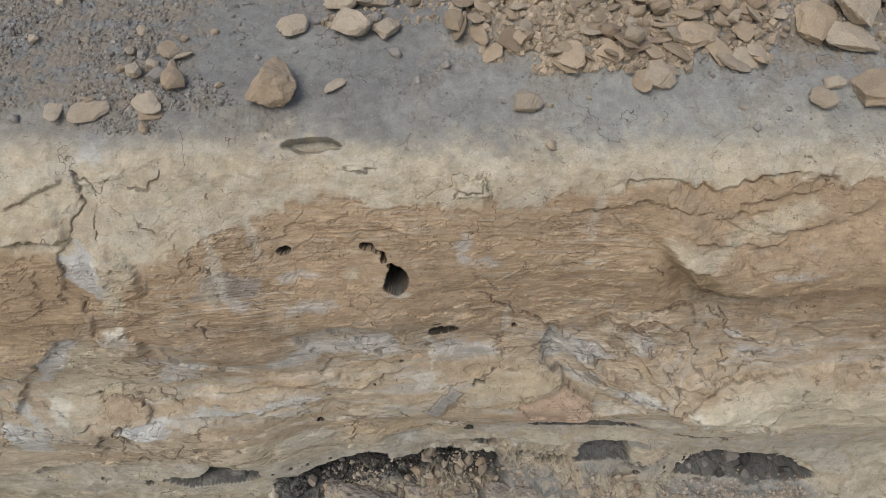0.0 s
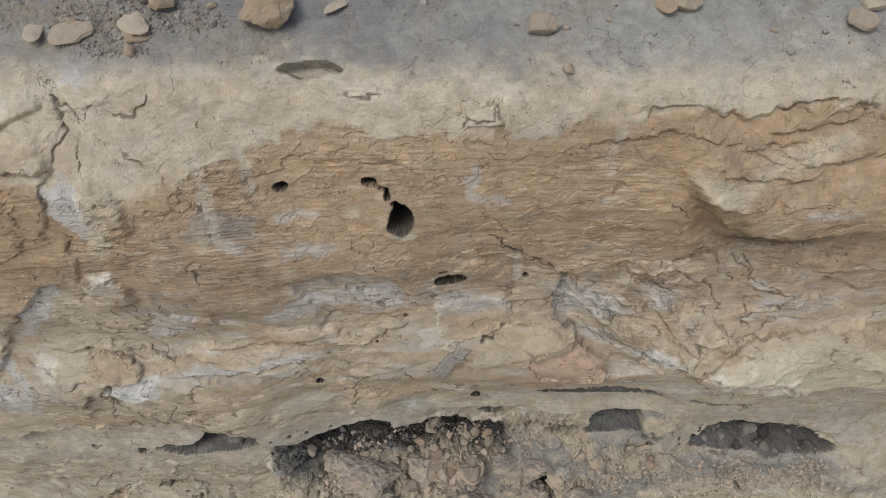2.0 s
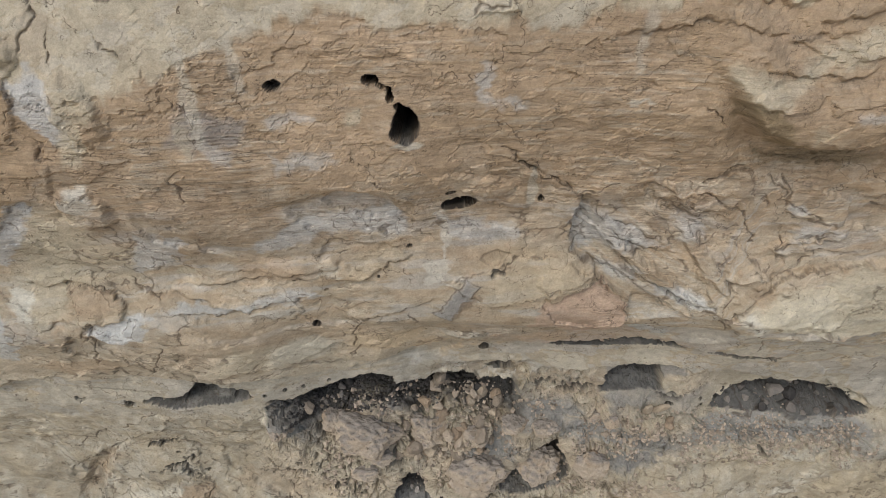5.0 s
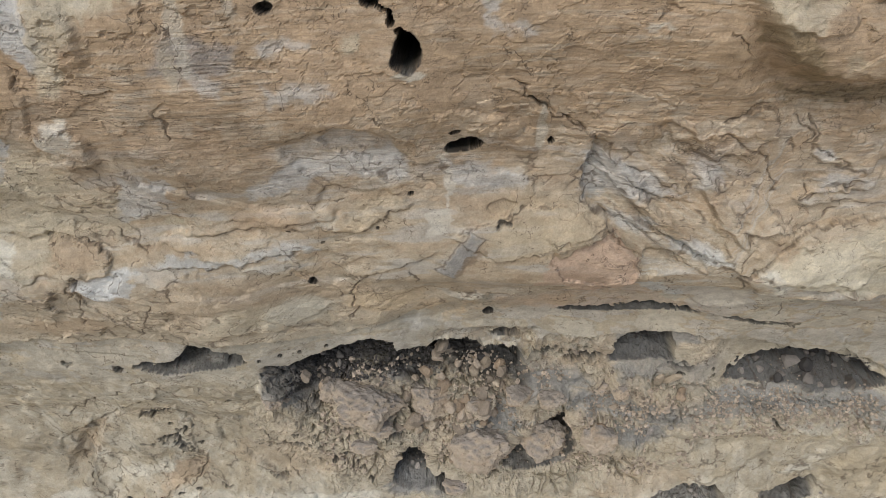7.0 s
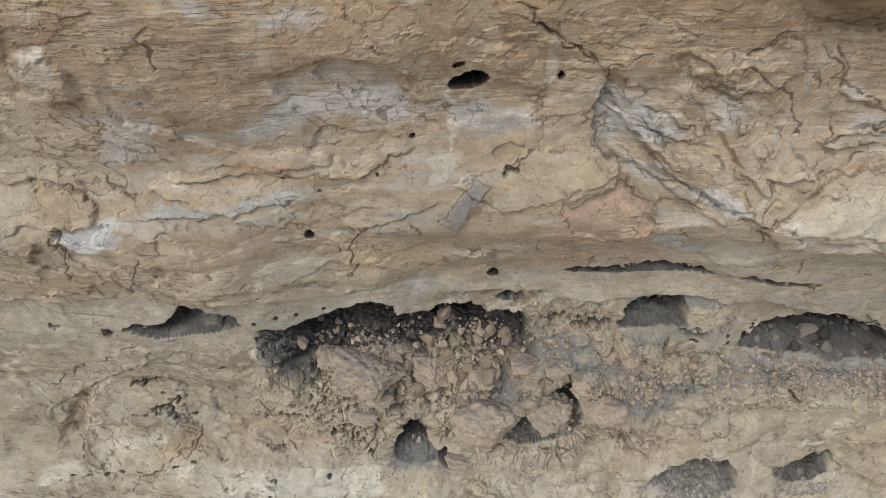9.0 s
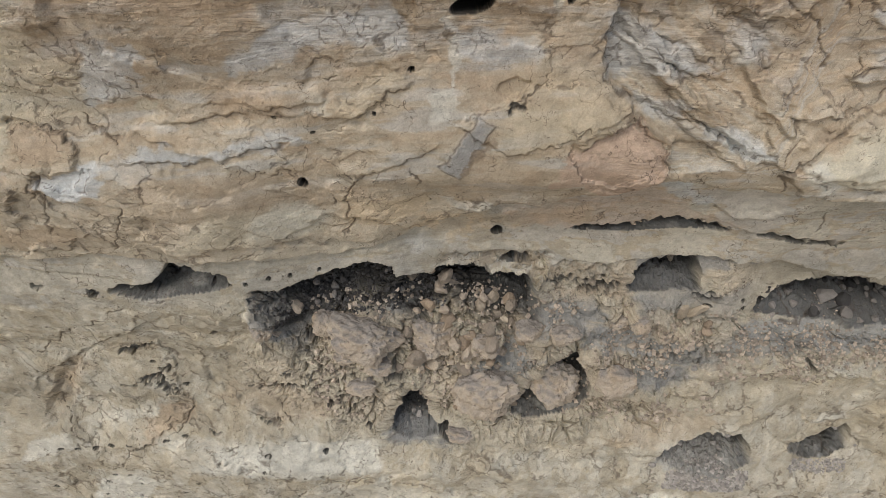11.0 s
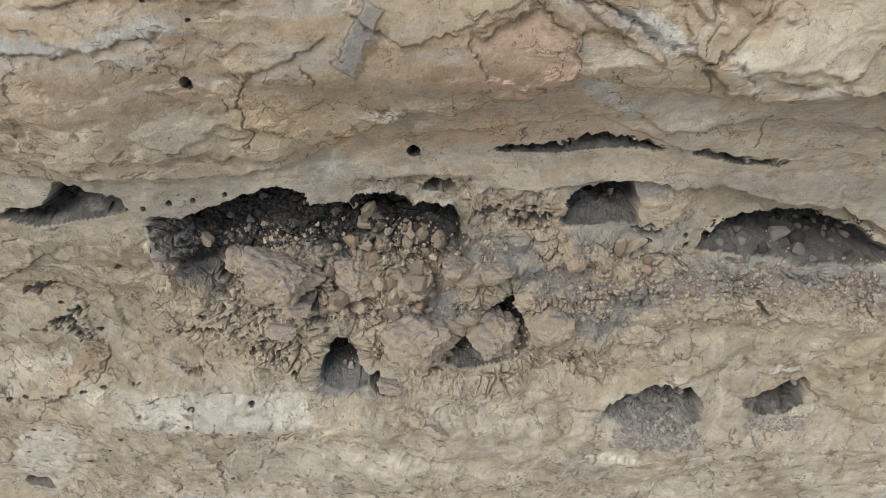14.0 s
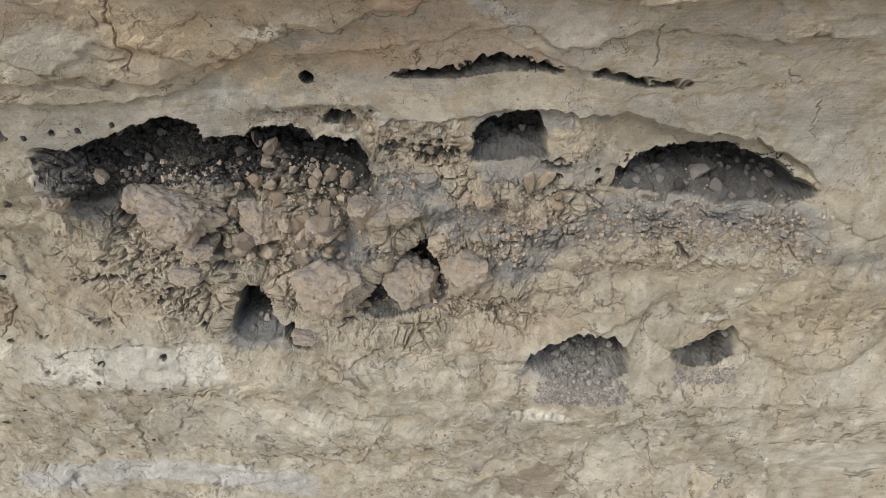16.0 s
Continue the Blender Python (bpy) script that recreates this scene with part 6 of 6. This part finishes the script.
# boulders on the ledge: x, v, width, mesh, turn
for x, v, w, k, turn, label in ((-2.55, 13.15, 0.88, 0, 10, "large pitted tan boulder alone on the dusty ledge"),
                                (1.26, 12.98, 0.48, 3, 30, "small tan boulder on the dusty ledge"),
                                (-2.5, 14.55, 0.52, 1, 60, "pale rounded boulder on the ledge"),
                                (-1.5, 14.6, 0.70, 1, 0, "pale angular boulder at the foot of the rubble"),
                                (-0.92, 14.5, 0.50, 3, 80, "tan upright boulder beside a pale one"),
                                (6.6, 13.25, 0.98, 2, 20, "large flat orange-tan boulder at the ledge's rim"),
                                (5.68, 13.1, 0.42, 1, 5, "small pale boulder near the ledge's rim"),
                                (5.96, 13.35, 0.35, 3, 50, "small tan boulder leaning on a large one"),
                                (5.87, 14.48, 0.85, 2, 70, "tan slab-like boulder in the rubble"),
                                (6.39, 14.26, 1.0, 4, 140, "flat pale boulder in the rubble"),
                                (6.65, 14.9, 1.3, 4, 10, "long pale slab-like boulder in the rubble"),
                                (3.27, 13.44, 0.56, 3, 15, "tan boulder at the foot of the slab pile"),
                                (3.81, 14.05, 0.72, 2, 40, "broad tan slab-like boulder on the pile"),
                                (1.88, 14.92, 0.68, 2, 100, "tilted brown slab-like boulder on the pile"),
                                (-1.75, 15.2, 0.60, 1, 30, "pale boulder in the rubble"),
                                (-1.18, 15.3, 0.80, 4, 0, "wide pale slab-like boulder in the rubble")):
    lay("boulder", BIG[k], x, v, w, turn, label, "boulder", "boulders on the ledge", sink=0.2, flat=0.75, tilt=(R.uniform(-8, 8), R.uniform(-8, 8)))


def strew(name, spots, materials, label, group, pool=BLOCKS, sink=0.2, flat=0.8, lean=12):
    for x, v, w in spots:
        lay(name, R.choice(pool[R.choice(materials)]), x, v, w, R.uniform(0, 360), label, "stone", group, sink, flat, (R.gauss(0, lean), R.gauss(0, lean)))


# stones by the gravel on the ledge: x, v, width
strew("stone", ((-4.95, 14.03, 0.22), (-4.75, 13.53, 0.33), (-5.0, 13.68, 0.15), (-4.72, 13.94, 0.20), (-4.53, 13.74, 0.24), (-4.21, 13.71, 0.20), (-4.34, 13.49, 0.34), (-4.09, 13.35, 0.39),
                (-4.49, 12.59, 0.18), (-6.54, 14.28, 0.20), (-5.74, 14.28, 0.14), (-5.52, 12.87, 0.14), (-5.32, 13.03, 0.18), (-3.70, 14.47, 0.16), (-4.16, 14.31, 0.16),
                (-4.90, 14.52, 0.20), (-3.43, 13.30, 0.14), (-3.36, 13.02, 0.13), (-2.93, 13.91, 0.13), (-6.42, 12.74, 0.18), (-6.39, 15.18, 0.20)),
      (DUSTY_STONE, TAN_STONE, PALE_STONE), "dusty grey-tan stone lying on the ledge", "stones on the ledge")
strew("flat_stone", ((-4.52, 13.01, 0.43), (-4.40, 12.84, 0.33), (-5.30, 12.87, 0.42), (-4.33, 14.03, 0.36), (-1.67, 13.35, 0.29), (-4.1, 13.9, 0.3), (-5.9, 12.9, 0.35)),
      (TAN_STONE, PALE_STONE), "flat tan stone lying on the ledge", "stones on the ledge", SLABS)
strew("stone", ((-2.07, 14.68, 0.17), (-1.10, 14.82, 0.25), (-0.75, 13.96, 0.22), (0.05, 13.72, 0.20), (-0.40, 13.44, 0.13), (-0.51, 15.18, 0.29), (1.58, 12.3, 0.22), (-0.89, 15.2, 0.29),
                (-2.36, 14.02, 0.12), (4.68, 12.6, 0.14), (7.05, 14.34, 0.25), (0.9, 13.05, 0.10), (1.6, 13.0, 0.12), (2.2, 13.1, 0.1), (5.2, 12.9, 0.12), (4.5, 12.95, 0.1)),
      (PALE_STONE, DUSTY_STONE), "small pale stone on the dusty ledge", "stones on the ledge")
strew("flat_stone", ((0.28, 14.41, 0.41), (1.20, 14.64, 0.31), (1.59, 14.75, 0.51), (1.43, 15.16, 0.41), (0.77, 13.96, 0.41), (1.89, 13.60, 0.41), (2.32, 14.21, 0.55), (2.55, 13.72, 0.45),
                     (2.18, 14.69, 0.49), (4.0, 14.77, 0.43), (4.28, 14.75, 0.43), (4.56, 15.16, 0.51), (3.49, 13.83, 0.43), (2.99, 13.36, 0.35), (2.83, 14.08, 0.39), (4.80, 14.61, 0.43),
                     (0.57, 14.88, 0.39), (5.91, 15.1, 0.45), (4.92, 13.98, 0.4), (4.28, 13.85, 0.4), (7.2, 15.12, 0.59), (5.22, 15.34, 0.69), (4.45, 13.74, 0.45), (4.75, 13.78, 0.4), (4.95, 13.8, 0.3)),
      (TAN_STONE, PALE_STONE), "broad tan limestone slab in the spilled pile", "slabs in the pile", SLABS, 0.0, 0.7, 14)

# the spilled pile of thin slabs
n = 0
while n < 265:
    x, v = R.uniform(0.0, 5.4), R.uniform(13.3, 15.9)
    foot = float(np.interp(x, [0.0, 0.6, 1.2, 2.0, 3.0, 3.5, 4.2, 5.4], [14.5, 14.05, 13.85, 13.65, 13.3, 13.55, 14.1, 14.3]))
    if v < foot + R.uniform(-0.1, 0.25):
        continue
    s = R.choice((0.12, 0.16, 0.2, 0.25, 0.32, 0.4)) * R.uniform(0.8, 1.25)
    mat = R.choice((TAN_STONE, TAN_STONE, PALE_STONE, BROWN_STONE))
    lay("flat_stone", R.choice(SLABS[mat] if R.random() < 0.7 else BLOCKS[mat]), x, v, s, R.uniform(0, 360), "thin broken tan limestone slab in the spilled pile", "stone",
        "slabs in the pile", sink=R.uniform(-0.6, 0.1), flat=0.6, tilt=(R.gauss(0, 18), R.gauss(0, 18)))
    n += 1

# cemented bosses in the recess: x, v, size, seed
for x, v, size, divide, label in ((-2.0, 1.72, (1.55, 0.9, 1.05), 5, "large knobbly boss of cemented brown rubble"),
                                  (-2.85, 1.98, (0.65, 0.6, 0.75), 4, "pitted brown boss of rock with a dusty top"),
                                  (0.55, 0.12, (1.60, 1.0, 1.45), 5, "large tan boss of rock with a dusty grey top"),
                                  (-0.68, 1.48, (0.95, 0.8, 0.95), 5, "brown boss of cemented rubble"),
                                  (2.2, -0.1, (1.25, 1.0, 1.45), 5, "pale block of rock inside a hollow"),
                                  (3.40, 0.66, (0.95, 0.6, 0.95), 4, "cracked tan boss of rock"),
                                  (3.30, 2.1, (0.45, 0.4, 0.35), 4, "small tan boss of rock"),
                                  (3.62, 2.26, (0.4, 0.4, 0.45), 4, "small upright tan boss of rock"),
                                  (-4.05, 2.35, (0.5, 0.5, 0.45), 4, "grey-tan boss of rock at the cave's end"),
                                  (-2.45, 1.22, (0.55, 0.45, 0.35), 4, "pale boulder wedged under a brown boss"),
                                  (0.08, -1.0, (0.75, 0.45, 0.35), 4, "low tan boss of rock at a hole's lip"),
                                  (1.60, 1.90, (0.65, 0.55, 0.5), 4, "dusty brown boss of rock"),
                                  (0.55, 1.36, (0.8, 0.6, 0.55), 4, "tan boss of rock beside the rubble"),
                                  (-2.15, 0.55, (0.8, 0.4, 0.5), 4, "pitted tan boss of rock"),
                                  (-1.75, 1.15, (0.75, 0.5, 0.5), 4, "tan boss of rock above a hollow"),
                                  (2.1, 1.9, (0.65, 0.5, 0.5), 4, "dusty cracked boss of rock")):
    place, up = spot(x, v)
    seed = int(10 * abs(x) + 7 * abs(v)) + 1
    boss = new("boulder", boss_mesh("boulder", seed, [0.85 * a for a in size], divide, CLIFF))
    boss.matrix_world = Matrix.Translation(Vector((2.2, 10.2, 0.02)) if "inside a hollow" in label else place + Vector((0, -0.12 * size[1], 0.05)))
    tagged(boss, label, "boulder", "bosses in the cave")

# single stones in the recess and at the hollows
strew("stone", ((-0.68, 2.79, 0.36), (-0.26, 2.67, 0.40), (-0.42, 2.41, 0.36), (0.41, 2.27, 0.24), (-0.38, 2.14, 0.28), (1.07, 2.09, 0.34),
                (0.93, -0.58, 0.28), (1.19, -0.61, 0.28), (0.68, 0.92, 0.22), (-0.65, -0.82, 0.26), (0.66, 1.42, 0.42), (-3.51, 2.46, 0.34), (5.01, 2.3, 0.2), (5.03, 2.13, 0.24), (0.0, 2.35, 0.22)),
      (BROWN_STONE, CAVE_ROCK, CAVE_ROCK), "angular tan stone in the cave rubble", "stones in the cave rubble", BLOCKS, 0.1, 0.4, 25)
for x, v, lean in ((4.43, 2.42, -12), (4.66, 2.48, 24)):
    place, up = spot(x, v)
    tooth = new("stone", SLABS[PALE_STONE][2])
    tooth.matrix_world = Matrix.Translation(place + Vector((0, -0.16, 0.10))) @ pose(0, 0, 0, -62, lean, 0) @ pose(0, 0, 0, 0, 0, 90) @ Matrix.Diagonal((0.55, 0.26, 0.6, 1))
    tagged(tooth, "long pale stone standing on end in the rubble", "stone", "stones in the cave rubble")
n = 0
while n < 130:
    heart = n < 105
    x, v = (R.uniform(-1.35, 1.4), R.uniform(0.7, 2.95)) if heart else (R.uniform(-4.0, 5.2), R.uniform(-0.9, 3.4))
    roof = float(np.interp(x, [-4.5, -4.15, -3.1, -2.19, -1.3, -0.5, 0.64, 3.1, 5.0], [2.9, 3.2, 3.45, 3.6, 3.25, 3.25, 3.2, 3.4, 3.6]))
    if v > roof - 0.25 or (not heart and abs(x - 0.2) > 1.5 + 1.4 * (v + 0.6)) or (1.3 < x < 3.1 and v < 1.4) or (0.25 < x < 1.6 and v > 2.4):
        continue
    # stones close to the roof get the dark colour that stands for shade
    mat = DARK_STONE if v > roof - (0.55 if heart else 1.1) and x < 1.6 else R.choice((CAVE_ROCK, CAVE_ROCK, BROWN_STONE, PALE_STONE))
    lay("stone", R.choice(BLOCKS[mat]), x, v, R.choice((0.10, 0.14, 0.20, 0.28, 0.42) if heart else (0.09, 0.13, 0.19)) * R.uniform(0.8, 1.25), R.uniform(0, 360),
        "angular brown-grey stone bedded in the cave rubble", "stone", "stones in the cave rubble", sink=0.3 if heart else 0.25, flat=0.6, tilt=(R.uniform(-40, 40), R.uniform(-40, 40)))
    n += 1
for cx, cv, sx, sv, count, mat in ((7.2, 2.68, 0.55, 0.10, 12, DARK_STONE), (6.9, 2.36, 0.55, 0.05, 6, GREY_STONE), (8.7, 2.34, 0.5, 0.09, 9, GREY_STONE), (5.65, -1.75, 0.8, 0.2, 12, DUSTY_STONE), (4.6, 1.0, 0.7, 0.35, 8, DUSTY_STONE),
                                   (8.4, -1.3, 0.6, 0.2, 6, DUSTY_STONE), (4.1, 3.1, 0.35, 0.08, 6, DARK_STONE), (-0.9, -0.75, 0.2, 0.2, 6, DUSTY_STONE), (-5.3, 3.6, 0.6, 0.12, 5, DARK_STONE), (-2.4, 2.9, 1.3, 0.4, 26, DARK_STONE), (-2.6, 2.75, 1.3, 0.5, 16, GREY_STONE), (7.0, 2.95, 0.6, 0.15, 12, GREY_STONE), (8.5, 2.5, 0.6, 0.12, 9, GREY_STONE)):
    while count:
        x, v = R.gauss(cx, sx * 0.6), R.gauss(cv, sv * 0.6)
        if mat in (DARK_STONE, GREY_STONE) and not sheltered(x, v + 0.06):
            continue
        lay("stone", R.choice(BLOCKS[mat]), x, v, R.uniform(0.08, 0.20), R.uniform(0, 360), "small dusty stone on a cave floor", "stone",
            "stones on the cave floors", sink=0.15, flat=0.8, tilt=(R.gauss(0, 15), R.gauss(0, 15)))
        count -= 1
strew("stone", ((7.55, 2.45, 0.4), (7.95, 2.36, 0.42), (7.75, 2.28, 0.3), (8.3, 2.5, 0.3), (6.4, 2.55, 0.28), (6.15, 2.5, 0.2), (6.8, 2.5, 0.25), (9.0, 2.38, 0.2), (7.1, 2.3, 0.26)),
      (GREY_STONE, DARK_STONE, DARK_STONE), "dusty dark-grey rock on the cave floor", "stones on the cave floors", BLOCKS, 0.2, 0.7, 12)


# gravel too small to count: one mesh
def gravel(name, label, zones, material, seed, even=False, sheltered_only=False):
    r = random.Random(seed)
    verts, faces = [], []
    for count, x0, x1, v0, v1, small, large in zones:
        for _ in range(count):
            x, v = r.uniform(x0, x1), r.uniform(v0, v1)
            if not even and perlin(np.array([x * 0.9]), np.array([v * 0.9]), 6)[0] < r.uniform(-0.3, 0.25):
                continue
            if sheltered_only and not sheltered(x, v + 0.05):
                continue
            place, up = spot(x, v)
            w = r.uniform(small, large) * r.uniform(0.6, 1.0)
            q = up.to_track_quat("Z", "Y") @ Euler((r.uniform(-0.4, 0.4), r.uniform(-0.4, 0.4), r.uniform(0, 6.28))).to_quaternion()
            base = len(verts)
            for px, py, pz in ((-1, -0.7, -0.3), (0.9, -0.8, -0.3), (1.0, 0.6, -0.3), (-0.7, 0.9, -0.3), (-0.6, -0.4, 0.6), (0.5, -0.5, 0.7), (0.6, 0.4, 0.5), (-0.4, 0.5, 0.6)):
                verts.append(place + q @ (Vector((px * r.uniform(0.7, 1), py * r.uniform(0.7, 1), pz * r.uniform(0.6, 1))) * w * 0.5) + up * w * 0.12)
            for f in ((4, 5, 6, 7), (0, 1, 5, 4), (1, 2, 6, 5), (2, 3, 7, 6), (3, 0, 4, 7)):
                faces.append([base + k for k in f])
    me = bpy.data.meshes.new(name)
    me.from_pydata(verts, [], faces)
    me.materials.append(material)
    tagged(new(name, me), label, "gravel", kind="stuff")


gravel("ledge_gravel", "grey-tan gravel and small stones strewn over the ledge",
       ((700, -8.0, -3.3, 12.95, 15.8, 0.06, 0.13), (3000, -8.0, -3.2, 12.9, 15.8, 0.03, 0.09), (1500, -3.4, 7.5, 12.5, 15.6, 0.02, 0.06), (1500, 0.2, 5.6, 13.5, 15.6, 0.04, 0.11), (250, -5.2, -4.2, 12.5, 12.95, 0.03, 0.07)), GRAVEL_STONE, 3)
gravel("rubble_pile", "heap of small flat tan limestone chips on the ledge",
       ((1100, 0.6, 5.3, 13.85, 15.7, 0.09, 0.24), (1000, 1.4, 3.8, 13.55, 14.7, 0.09, 0.22), (350, 5.2, 7.4, 14.2, 15.8, 0.06, 0.16), (260, -2.0, 0.6, 14.6, 15.8, 0.06, 0.16)), CHIPS, 9, True)
gravel("cave_spill", "pale grey rubble spilling over the lips of low caves",
       ((900, 4.9, 6.8, -2.5, -1.9, 0.04, 0.16), (350, 7.8, 9.1, -1.95, -1.6, 0.04, 0.12)), SPILL, 14, True)
# lies only under the roofs, whose shade its colour carries
gravel("shaded_gravel", "dark shade-coloured gravel on the floor of the widest cave", ((2600, -3.9, -0.3, 2.2, 3.6, 0.03, 0.12), (500, 6.0, 9.4, 2.5, 3.1, 0.03, 0.09)), SHADED_GRAVEL, 21, True, True)
gravel("cave_gravel", "fine brown-grey rubble in the caves",
       ((2600, -3.2, 5.6, -0.6, 2.6, 0.05, 0.17), (900, 4.6, 10.0, 0.8, 2.0, 0.05, 0.16), (1300, -3.0, 5.4, 0.8, 2.6, 0.03, 0.09), (700, 2.3, 5.6, 0.9, 2.3, 0.03, 0.12), (500, 5.8, 9.6, 1.3, 2.2, 0.03, 0.12), (400, -1.5, 4.0, -1.0, 1.0, 0.03, 0.07),  (600, 5.0, 9.8, 1.6, 2.5, 0.02, 0.07)), CAVE_STONE, 4)
